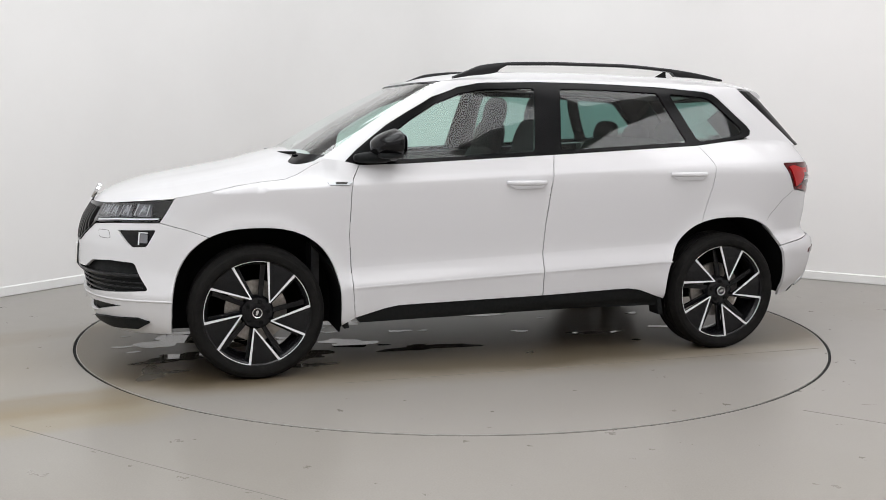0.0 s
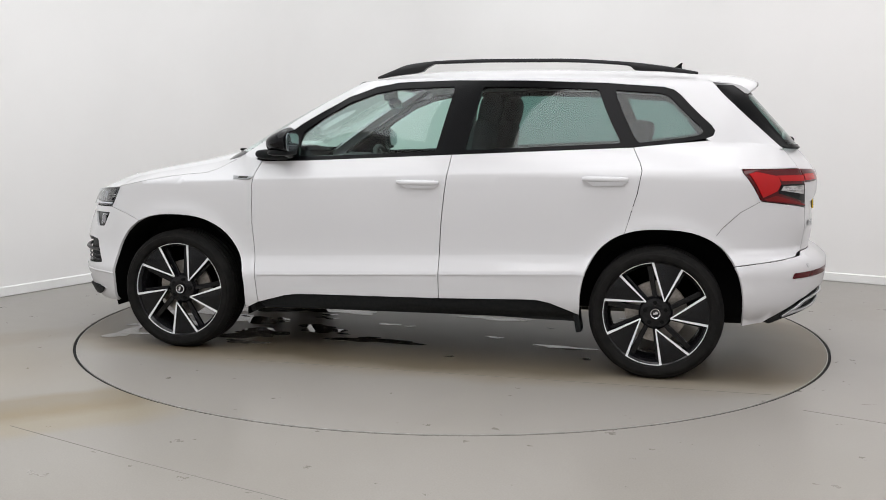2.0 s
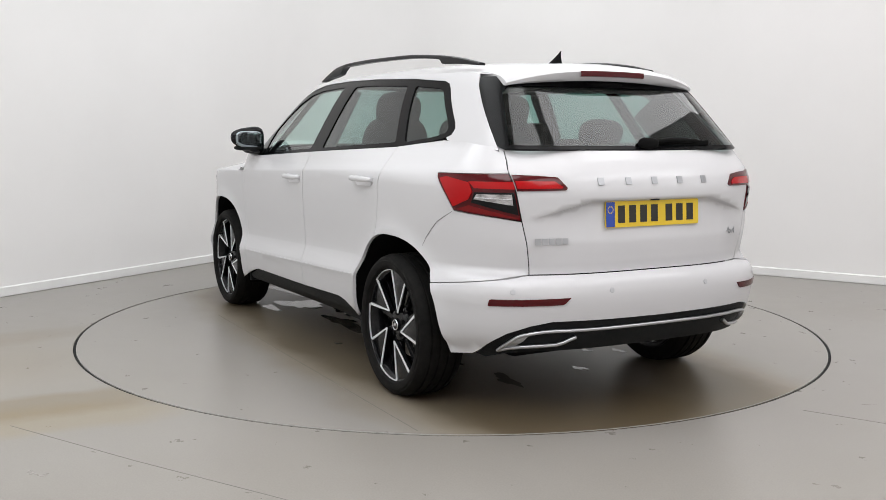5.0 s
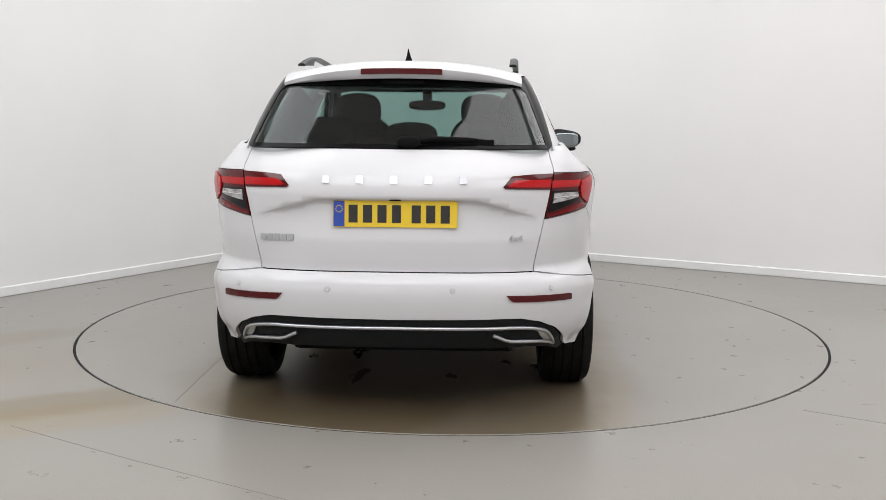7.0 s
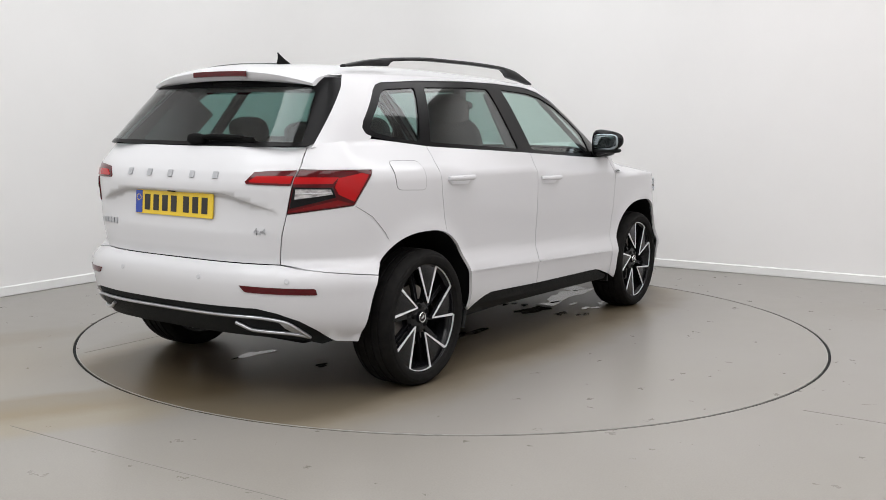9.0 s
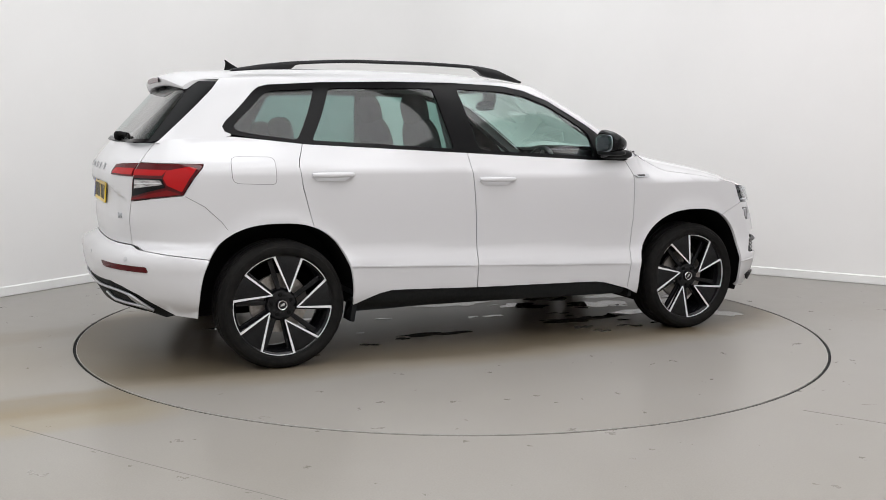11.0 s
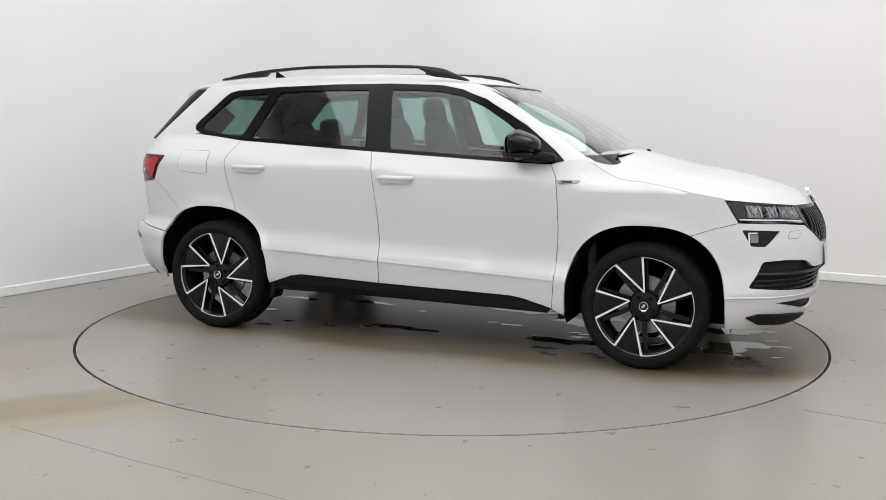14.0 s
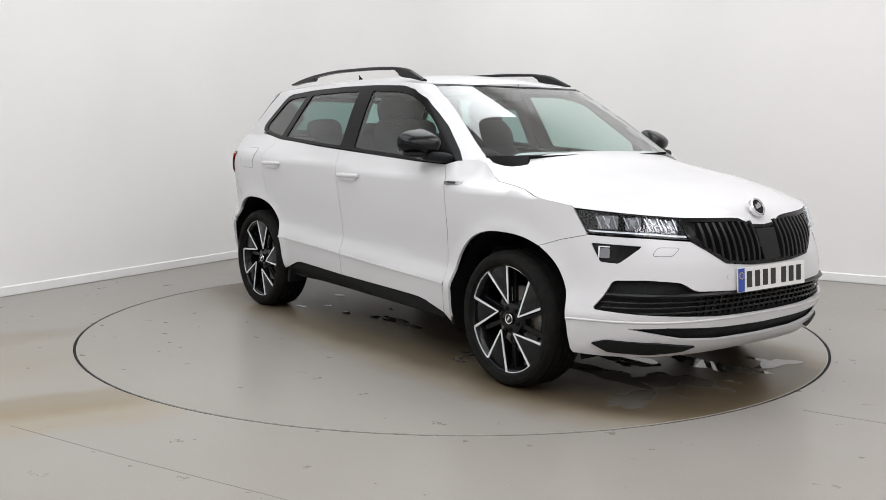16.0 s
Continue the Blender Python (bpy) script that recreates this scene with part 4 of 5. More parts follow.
# ---- under the skin ----
def build_inner():
    """Dark wheel housings, floor pan and inner walls behind the skin."""
    for cx, dip in ((1.325, 0.08), (-1.335, 0.02)):
        for side in (1, -1):
            rows = []
            for k in range(25):
                a = math.pi * (k * (1 + 2 * dip) / 24 - dip)
                x, z = cx + 0.435 * math.cos(a), 0.32 + 0.455 * math.sin(a)
                edge = BODY.at(*BODY.S(x, max(z, 0.25))).y - 0.022
                rows.append([(x, side * (0.52 + (edge - 0.52) * q), z) for q in (0, 0.25, 0.5, 0.75, 1)])
            liner = from_grid(rows)
            back = bmesh.new()
            back.faces.new([back.verts.new((cx + 0.435 * math.cos(math.pi * (k * (1 + 2 * dip) / 24 - dip)), side * 0.53, 0.32 + 0.455 * math.sin(math.pi * (k * (1 + 2 * dip) / 24 - dip)))) for k in range(25)])
            part("wheel_housing", merge(liner, back), GAP_BLACK, car, smooth=40)
    pan = merge(box(1.75, 1.60, 0.06, pose(0, 0, 0.295), 0.02), box(0.75, 1.0, 0.10, pose(1.5, 0, 0.26), 0.03), box(0.55, 1.0, 0.10, pose(-1.5, 0, 0.28), 0.03),
                box(0.4, 1.0, 0.12, pose(-1.82, 0, 0.36), 0.04), box(0.25, 0.9, 0.03, pose(1.82, 0, 0.25), 0.01))
    part("underbody", pan, GAP_BLACK, car, "black underbody")
    part("exhaust_pipe", tube([(-1.85, 0.35, 0.30), (-1.6, 0.38, 0.28), (-0.8, 0.1, 0.22), (0.6, 0.05, 0.22)], 0.03, 10), STEEL, car, smooth=40)
    for cx in (1.315, -1.315):
        part("axle_beam", tube([(cx, -0.6, 0.30), (cx, 0, 0.26), (cx, 0.6, 0.30)], 0.035, 8), GAP_BLACK, car, smooth=40)
    inner = merge(box(0.04, 1.4, 0.62, pose(1.0, 0, 0.72)), box(0.03, 1.1, 0.46, pose(-1.93, 0, 0.88)))
    for side in (1, -1):
        inner = merge(inner, prism([(0.80, 0.36), (0.80, 1.048), (0.5, 1.055), (-0.257, 1.098), (-1.1, 1.142), (-1.1, 0.82), (-0.86, 0.82), (-0.86, 0.36)], 0.04, Matrix(((1, 0, 0), (0, 0, side), (0, 1, 0))).to_4x4() @ pose(0, 0, 0.70)), box(0.5, 0.04, 0.30, pose(-1.40, side * 0.645, 1.0)))
    part("cabin_lining", inner, CABIN, car, "dark inner door and cabin lining")
    part("cabin_floor", merge(box(1.75, 1.55, 0.03, pose(-0.03, 0, 0.36)), box(1.0, 0.95, 0.03, pose(-1.38, 0, 0.42))), CABIN, car)
    part("boot_cover", box(0.62, 1.28, 0.02, pose(-1.66, 0, 1.03), 0.006), CABIN, car, "dark boot cover")
    lining = [(-1.36, 1.455), (-1.52, 1.275), (-1.54, 1.245), (-1.52, 1.205), (-1.40, 1.19), (-1.40, 1.13), (-1.86, 1.13), (-1.885, 1.175), (-1.60, 1.44), (-1.55, 1.485), (-1.30, 1.488)]
    both("pillar_lining", CAB, on_side(CAB, lining), CABIN, lift=-0.030, rim=0.0, label="dark rear pillar lining")
    # headliner follows the roof a little below it
    rows = []
    for x in np.linspace(0.22, -1.62, 24):
        wid = 0.60 - 0.08 * step01((-x - 0.8) / 0.9)
        zc = 1.535 - 0.05 * ((x + 0.6) / 1.0) ** 2
        rows.append([(x, wid * q, zc - 0.045 * abs(q) ** 2.5) for q in np.linspace(-1, 1, 13)])
    part("headliner", from_grid(rows), HEADLINER, car, "grey cloth headliner", smooth=60)
    for side in (1, -1):
        for nm, a, b, r in (("b_pillar_trim", (-0.29, 0.78, 1.08), (-0.31, 0.60, 1.44), 0.045), ("c_pillar_trim", (-1.70, 0.57, 1.12), (-1.50, 0.47, 1.37), 0.03),
                            ("a_pillar_trim", (0.86, 0.70, 1.07), (0.24, 0.58, 1.48), 0.022)):
            part(nm, tube([(x, side * y, z) for x, y, z in (a, tuple((p + q) / 2 for p, q in zip(a, b)), b)], r, 8, 3.2 if nm.startswith("c_") else 0.5), CABIN, car, smooth=40)


def cushion(sx, sy, sz, m, power=3.2):
    """A padded block with rounded sides."""
    bm = bmesh.new()
    bmesh.ops.create_uvsphere(bm, u_segments=24, v_segments=14, radius=1)
    for v in bm.verts:
        c = v.co
        n = (abs(c.x) ** power + abs(c.y) ** power + abs(c.z) ** power) ** (-1 / power)
        v.co = Vector((c.x * n * sx / 2, c.y * n * sy / 2, c.z * n * sz / 2))
    bm.transform(m)
    return bm


def build_seats():
    for y in (0.37, -0.37):
        seat = part("front_seat", cushion(0.54, 0.50, 0.17, pose(0.05, y, 0.62)), CLOTH, car, "dark sports front seat with tall headrest", smooth=60)
        back = merge(cushion(0.15, 0.50, 0.52, pose(-0.24, y, 0.90, 0, -14, 0)), cushion(0.14, 0.40, 0.34, pose(-0.315, y, 1.15, 0, -14, 0), 2.6))
        part("backrest", back, CLOTH, seat, smooth=60)
        part("headrest", cushion(0.11, 0.27, 0.20, pose(-0.365, y, 1.345, 0, -12, 0), 2.8), CLOTH, seat, smooth=60)
        part("headrest_post", merge(tube([(-0.34, y - 0.05, 1.22), (-0.36, y - 0.05, 1.34)], 0.008), tube([(-0.34, y + 0.05, 1.22), (-0.36, y + 0.05, 1.34)], 0.008)), GAP_BLACK, seat)
    bench = part("rear_bench", cushion(0.50, 1.28, 0.18, pose(-0.75, 0, 0.64), 5), CLOTH, car, "dark cloth rear bench", smooth=60)
    part("backrest", cushion(0.16, 1.26, 0.56, pose(-1.07, 0, 0.92, 0, -18, 0), 5), CLOTH, bench, smooth=60)
    for y in (0.42, 0.0, -0.42):
        part("headrest", cushion(0.10, 0.27, 0.15, pose(-1.19, y, 1.225 if y else 1.20, 0, -14, 0), 2.8), CLOTH, bench, smooth=60)
    dash = merge(cushion(0.46, 1.42, 0.22, pose(0.80, 0, 0.95), 4), cushion(0.20, 0.42, 0.10, pose(0.66, -0.37, 1.03), 3), box(0.5, 0.25, 0.4, pose(0.45, 0, 0.62), 0.04))
    part("dashboard", dash, CABIN, car, "dark dashboard", smooth=60)
    part("dash_screen", box(0.015, 0.25, 0.14, pose(0.60, 0.0, 1.00, 0, -12, 0), 0.005), GLOSS_BLACK, car)
    ring = [(0.185 * math.cos(t), 0.185 * math.sin(t), 0) for t in np.linspace(0, 2 * math.pi, 33)]
    rim = tube(ring, 0.015, 8)
    rim = merge(rim, cushion(0.13, 0.15, 0.05, pose(0, -0.01, 0)), box(0.36, 0.03, 0.02, pose(0, 0, 0), 0.006), box(0.03, 0.18, 0.02, pose(0, -0.09, 0), 0.006))
    rim.transform(pose(0.46, -0.37, 0.95) @ pose(0, 0, 0, 0, -68, 0) @ pose(0, 0, 0, 0, 0, 90))
    part("steering_wheel", rim, CABIN, car, "black three-spoke steering wheel", smooth=50)
    mirror = part("inside_mirror", cushion(0.035, 0.24, 0.065, pose(0.30, 0, 1.39, 0, 8, 0), 3), GLOSS_BLACK, car, smooth=60)
    part("mirror_stalk", box(0.08, 0.06, 0.09, pose(0.33, 0, 1.45), 0.015), CABIN, mirror)


# ---- outside details ----
def on_ring(ring, s, z, lift=0.0):
    """A frame standing on the skin: x along it, y up it, z out of it."""
    p, n = ring.at(s, z), ring.normal(s, z)
    up = (Vector((0, 0, 1)) - n * n.z).normalized()
    along = up.cross(n)
    m = Matrix((along, up, n)).transposed().to_4x4()
    return Matrix.Translation(p + n * lift) @ m


def build_mirrors():
    for side in (1, -1):
        cap = bmesh.new()
        bmesh.ops.create_uvsphere(cap, u_segments=32, v_segments=20, radius=1)
        for v in cap.verts:
            x, y, z = v.co
            k = (abs(x) ** 3.0 + abs(y) ** 3.2 + abs(z) ** 3.2) ** (-1 / 3.0)
            x, y, z = x * k, y * k, z * k
            front = max(x, 0)
            x = min(x, 0.0) * 0.33 + front * (1.15 - 0.25 * max(y, 0))
            hgt = (0.072 - 0.020 * y) * (1 - 0.35 * front)
            v.co = Vector((0.630 + x * 0.105, side * (0.937 + y * 0.106 - 0.03 * front), 1.166 + z * hgt - 0.014 * front + (0.004 * y if z > 0 else 0.016 * y)))
        bmesh.ops.recalc_face_normals(cap, faces=cap.faces)
        mirror = part("door_mirror", cap, GLOSS_BLACK, car, "gloss black door mirror", smooth=70)
        part("mirror_glass", cushion(0.008, 0.170, 0.098, pose(0.5925, side * 0.937, 1.166), 4), MIRROR_GLASS, mirror, smooth=60)
        part("mirror_lower", cushion(0.13, 0.17, 0.035, pose(0.655, side * 0.925, 1.110, 0, 0, side * -6), 3), BLACK_TRIM, mirror, smooth=60)
        part("mirror_foot", merge(cushion(0.20, 0.12, 0.055, pose(0.73, side * 0.862, 1.096, side * 6, 0, 0), 3)), BLACK_TRIM, mirror, smooth=60)


def build_rails():
    for side in (1, -1):
        hgt = spline([(0.225, 1.517), (0.15, 1.548), (0.05, 1.583), (-0.15, 1.604), (-0.45, 1.611), (-0.75, 1.611), (-1.10, 1.594), (-1.30, 1.572), (-1.48, 1.540)])
        low = spline([(0.225, 1.508), (0.12, 1.525), (-0.03, 1.548), (-0.065, 1.585), (-0.15, 1.588), (-0.45, 1.595), (-0.75, 1.595), (-1.10, 1.578), (-1.13, 1.574), (-1.155, 1.552), (-1.30, 1.545), (-1.48, 1.530)])
        lat = spline([(0.225, 0.578), (0.0, 0.565), (-0.6, 0.54), (-1.1, 0.515), (-1.48, 0.50)])
        rows = []
        for x in np.concatenate([np.linspace(0.225, -0.03, 14), np.linspace(-0.045, -1.12, 26), np.linspace(-1.135, -1.48, 16)]):
            y, a, b = lat(x), hgt(x) + 0.007, low(x) + 0.004
            wd = 0.017
            h = a - b
            rows.append([(x, side * (y + dy), z) for dy, z in ((-wd, b), (wd, b), (wd * 1.05, b + h * 0.5), (wd * 0.8, a - h * 0.12), (wd * 0.3, a), (-wd * 0.3, a), (-wd * 0.8, a - h * 0.12), (-wd * 1.05, b + h * 0.5))])
        bm = from_grid(rows, closed=True)
        for end in (rows[0], rows[-1]):
            bm.faces.new([bm.verts.new(p) for p in end])
        part("roof_rail", bm, RAIL_BLACK, car, "satin black roof rail", smooth=45)


def build_handles(doors, x, z):
    for door, flip in zip(doors, (1, -1)):
        s = BODY.S(x, z)[0] * flip
        m = on_ring(BODY, s, z)
        # flat plate whose separate tone stands in for shading of the handle recess
        cup = [(-0.115, -0.008), (-0.085, -0.03), (0.06, -0.034), (0.10, -0.01), (0.09, 0.012), (-0.08, 0.014)]
        part("handle_cup", prism([(a * -flip, b) for a, b in cup], 0.002, m @ pose(0, 0, 0.0005)), HANDLE_SHADE, door)
        bar = []
        for t in np.linspace(-1, 1, 17):
            out = 0.030 * (1 - abs(t) ** 6) + 0.004
            hh = 0.0135 * (1 - 0.3 * abs(t) ** 4)
            bar.append([(t * 0.112, hh * math.sin(q), out + 0.010 * math.cos(q)) for q in np.linspace(0, 2 * math.pi, 13)[:-1]])
        bm = from_grid(bar, closed=True)
        for end in (bar[0], bar[-1]):
            bm.faces.new([bm.verts.new(p) for p in end])
        bmesh.ops.recalc_face_normals(bm, faces=bm.faces)
        bm.transform(m)
        part("door_handle", bm, WHITE, door, "white door handle", smooth=50)


def bars(name, ring, s, z, widths, height, gap, mat, parent, lift=0.004, label="", slant=0.0):
    """A row of plain raised bars in place of lettering, along the skin."""
    m = on_ring(ring, s, z)
    x = -(sum(widths) + gap * (len(widths) - 1)) / 2
    shapes = []
    for w in widths:
        shapes.append(prism([(x, -height / 2), (x + w, -height / 2), (x + w + slant, height / 2), (x + slant, height / 2)], 0.003, m @ pose(0, 0, lift)))
        x += w + gap
    return part(name, merge(*shapes), mat, parent, label)


def plate(name, m, ground, label):
    """A number plate with its characters as plain bars."""
    p = part(name, prism(rounded([(-0.26, -0.0555), (0.26, -0.0555), (0.26, 0.0555), (-0.26, 0.0555)], 0.008), 0.006, m), ground, car, label)
    part("plate_band", prism([(-0.258, -0.053), (-0.212, -0.053), (-0.212, 0.053), (-0.258, 0.053)], 0.001, m @ pose(0, 0, 0.0065)), PLATE_B, p, "blue band at the plate's end")
    x = -0.195
    for i, w in enumerate((0.038, 0.038, 0.038, 0.038, 0.0, 0.038, 0.038, 0.038)):
        if w == 0:
            x += 0.022
            continue
        part("plate_bar", prism([(x, -0.037), (x + w, -0.037), (x + w, 0.037), (x, 0.037)], 0.001, m @ pose(0, 0, 0.0065)), INK, p)
        x += w + 0.0225
    for i in range(10):
        a = 2 * math.pi * i / 10
        part("plate_star", prism([(-0.235 + 0.014 * math.cos(a) + 0.003 * math.cos(b), 0.02 + 0.014 * math.sin(a) + 0.003 * math.sin(b)) for b in np.linspace(0, 2 * math.pi, 6)[:-1]], 0.0008, m @ pose(0, 0, 0.0076)), PLATE_Y, p)
    return p


def build_front_details():
    n = BODY
    # grille slats
    grille = bpy.data.objects["grille"]
    for flip in (1, -1):
        for k in range(9):
            y = 0.095 + k * 0.038
            zb = 0.662 if y < 0.28 else 0.662 + (y - 0.28) * 0.58
            zt = 0.835
            rows = []
            for z in np.linspace(zb, zt, 9):
                s = F(y, z)[0] * flip
                m = on_ring(n, s, z)
                bulge = 0.014 * math.sin(math.pi * (z - zb + 0.02) / (zt - zb + 0.04))
                rows.append([m @ Vector(q) for q in ((-0.011, 0, -0.004), (-0.007, 0, 0.004 + bulge), (0.007, 0, 0.004 + bulge), (0.011, 0, -0.004))])
            bm = from_grid(rows, closed=True)
            part("grille_slat", bm, SLAT_BLACK, grille, smooth=30)
    rim_half = [F(0, 0.641), F(0.15, 0.644), F(0.31, 0.659), F(0.40, 0.719), F(0.459, 0.758), F(0.484, 0.862), F(0.2, 0.854), F(0.16, 0.850), F(0.09, 0.822), F(0, 0.816)]
    in_half = [F(0, 0.656), F(0.15, 0.659), F(0.30, 0.675), F(0.385, 0.732), F(0.428, 0.770), F(0.44, 0.838), F(0.2, 0.834), F(0.15, 0.830), F(0.09, 0.804), F(0, 0.800)]
    panel("grille_frame", BODY, mirrored(rim_half), GLOSS_BLACK, grille, holes=[mirrored(in_half)], lift=0.006, rim=0.02, step=0.03, label="gloss black grille frame")
    mid = mirrored([F(0, 0.66), F(0.065, 0.66), F(0.075, 0.80), F(0, 0.798)])
    panel("sensor_cover", BODY, mid, SLAT_BLACK, grille, lift=0.008, rim=0.02, step=0.02, label="black sensor cover")
    # emblem
    m = Matrix.Translation((2.086, 0, 0.893)) @ pose(0, 0, 0, 0, 60, 0) @ pose(0, 0, 0, 0, 0, 90)
    emb = part("emblem", lathe([(0.0001, 0.004), (0.034, 0.004), (0.036, 0.008), (0.043, 0.009), (0.046, 0.005), (0.046, -0.012)], 40, m), CHROME, car, "round chrome emblem", smooth=35)
    part("emblem_field", lathe([(0.0001, 0.0062), (0.034, 0.0058)], 32, m), GLOSS_BLACK, emb)
    part("emblem_mark", prism([(-0.022, -0.012), (0.016, -0.004), (0.024, 0.012), (0.006, 0.022), (-0.008, 0.008), (-0.020, 0.012)], 0.003, m @ pose(0, 0, 0.006)), CHROME, emb)
    # headlight insides and lenses
    lamp = rounded([S(1.70, 0.893), S(1.768, 0.784), F(0.62, 0.774), F(0.458, 0.760), F(0.485, 0.858), F(0.60, 0.868)], 0.012)
    drl = [S(1.772, 0.797), F(0.62, 0.787), F(0.47, 0.774), F(0.472, 0.781), F(0.62, 0.794), S(1.767, 0.804)]
    hook = [S(1.715, 0.880), S(1.80, 0.79), S(1.81, 0.79), S(1.745, 0.878), S(1.79, 0.882), S(1.79, 0.888)]
    heads = [o for o in car.children if o.name.startswith("headlight")]
    for head, flip in zip(heads, (False, True)):
        fx = flipped if flip else list
        panel("light_guide", BODY, fx(drl), LAMP_WHITE, head, lift=0.004, rim=0.012, gap=0, step=0.02, label="white daytime light strip")
        sg = -1 if flip else 1
        for k, (y, z) in enumerate(((0.735, 0.838), (0.66, 0.832), (0.59, 0.826), (0.53, 0.820))):
            s0 = F(y, z)[0] * sg
            mm = on_ring(BODY, s0, z)
            w, h = (0.045, 0.055) if k == 0 else (0.034, 0.052)
            cell = merge(prism(rounded([(-w, -h * 0.55), (w, -h * 0.55), (w, h * 0.55), (-w, h * 0.55)], 0.008), 0.004, mm @ pose(0, 0, 0.001)))
            part("lamp_bezel", cell, LAMP_DARK, head)
            part("lamp_projector", prism([(-0.013, -0.014), (0.010, -0.014), (0.016, 0.014), (-0.007, 0.014)], 0.010, mm @ pose(0.004 * sg, 0.004, 0.004), 0.003), LAMP_GLASS, head)
            for j, tilt in ((-1.0, 24), (-0.2, 30), (0.75, 18)):
                part("lamp_fin", box(0.006, h * 1.1, 0.010, mm @ pose(j * w * 0.9, 0.002 * k, 0.008, 0, 0, -tilt * sg), 0.001), LAMP_SILVER, head)
        lens = panel("lens", BODY, fx(lamp), LENS_CLEAR, head, lift=0.020, rim=0.022, gap=0.003, label="clear headlight lens")
        lens.visible_shadow = False
    # fog lamps
    fog = rounded(FOG, 0.010)
    bumper = bpy.data.objects["front_bumper"]
    for flip in (1, -1):
        k = fog if flip > 0 else flipped(fog)
        fl = panel("fog_light", BODY, k, GLOSS_BLACK, bumper, lift=-0.012, rim=0, gap=-0.004, step=0.02, label="dark fog light")
        mm = on_ring(BODY, S(1.845, 0.705)[0] * flip, 0.705, -0.008)
        part("fog_lens", prism(rounded([(-0.022, -0.022), (0.022, -0.022), (0.022, 0.022), (-0.022, 0.022)], 0.006), 0.006, mm), LAMP_DARK, fl)
        part("fog_guide", merge(prism([(-0.03, -0.03), (-0.024, -0.03), (-0.024, 0.03), (-0.03, 0.03)], 0.004, mm), prism([(-0.03, 0.026), (0.02, 0.026), (0.02, 0.031), (-0.03, 0.031)], 0.004, mm)), LAMP_WHITE, fl)
        wash = rounded([F(0.60, 0.735), F(0.51, 0.733), F(0.55, 0.695), F(0.63, 0.695)], 0.02)
        seam(wash if flip > 0 else flipped(wash), bumper, "washer_cap")
        for y, z in ((0.30, 0.60),):
            part("parking_sensor", lathe([(0.0001, 0.0015), (0.010, 0.0015), (0.011, 0.0)], 20, on_ring(BODY, F(y, z)[0] * flip, z, 0.0006)), WHITE, bumper)
    # lower intake bars
    intake = bpy.data.objects["lower_intake"]
    for z, lim in ((0.525, 0.78), (0.492, 0.80), (0.468, 0.80), (0.444, 0.70)):
        pts = []
        for y in np.linspace(-lim, lim, 41):
            s = F(y, z)[0]
            pts.append(BODY.at(s, z) + BODY.normal(s, z) * (-0.018 if z < 0.5 else -0.008))
        part("intake_bar", tube(pts, 0.0045 if z < 0.5 else 0.014, 6, 1.0 if z < 0.5 else 0.7), SLAT_BLACK, intake, smooth=40)
    for y in np.linspace(-0.44, 0.44, 23):
        s = F(y, 0.47)[0]
        part("intake_rib", box(0.006, 0.085, 0.012, on_ring(BODY, s, 0.465, -0.022)), SLAT_BLACK, intake)
    plate("number_plate", Matrix.Translation((2.180, 0, 0.580)) @ pose(0, 0, 0, 0, 86, 0) @ pose(0, 0, 0, 0, 0, 90), PLATE_W, "white front number plate with dark bars and blue band")
    # crease of the front lip
    pts = []
    for s in np.linspace(-S(1.722, 0.405)[0], S(1.722, 0.405)[0], 80):
        pts.append(BODY.at(s, 0.405) + BODY.normal(s, 0.405) * -0.004)
    part("lip_edge", tube(pts, 0.007, 8), WHITE, bumper, smooth=60)


def seam(outline, parent, name, ring=None, lift=0.0012):
    """A flush cap in the skin: a dark hairline round a white piece."""
    ring = ring or BODY
    panel("seam", ring, outline, SEAM_GREY, parent, lift=lift * 0.5, rim=0.002, gap=0, step=0.02)
    return panel(name, ring, outline, WHITE, parent, lift=lift, rim=0.001, gap=0.0022, step=0.02)


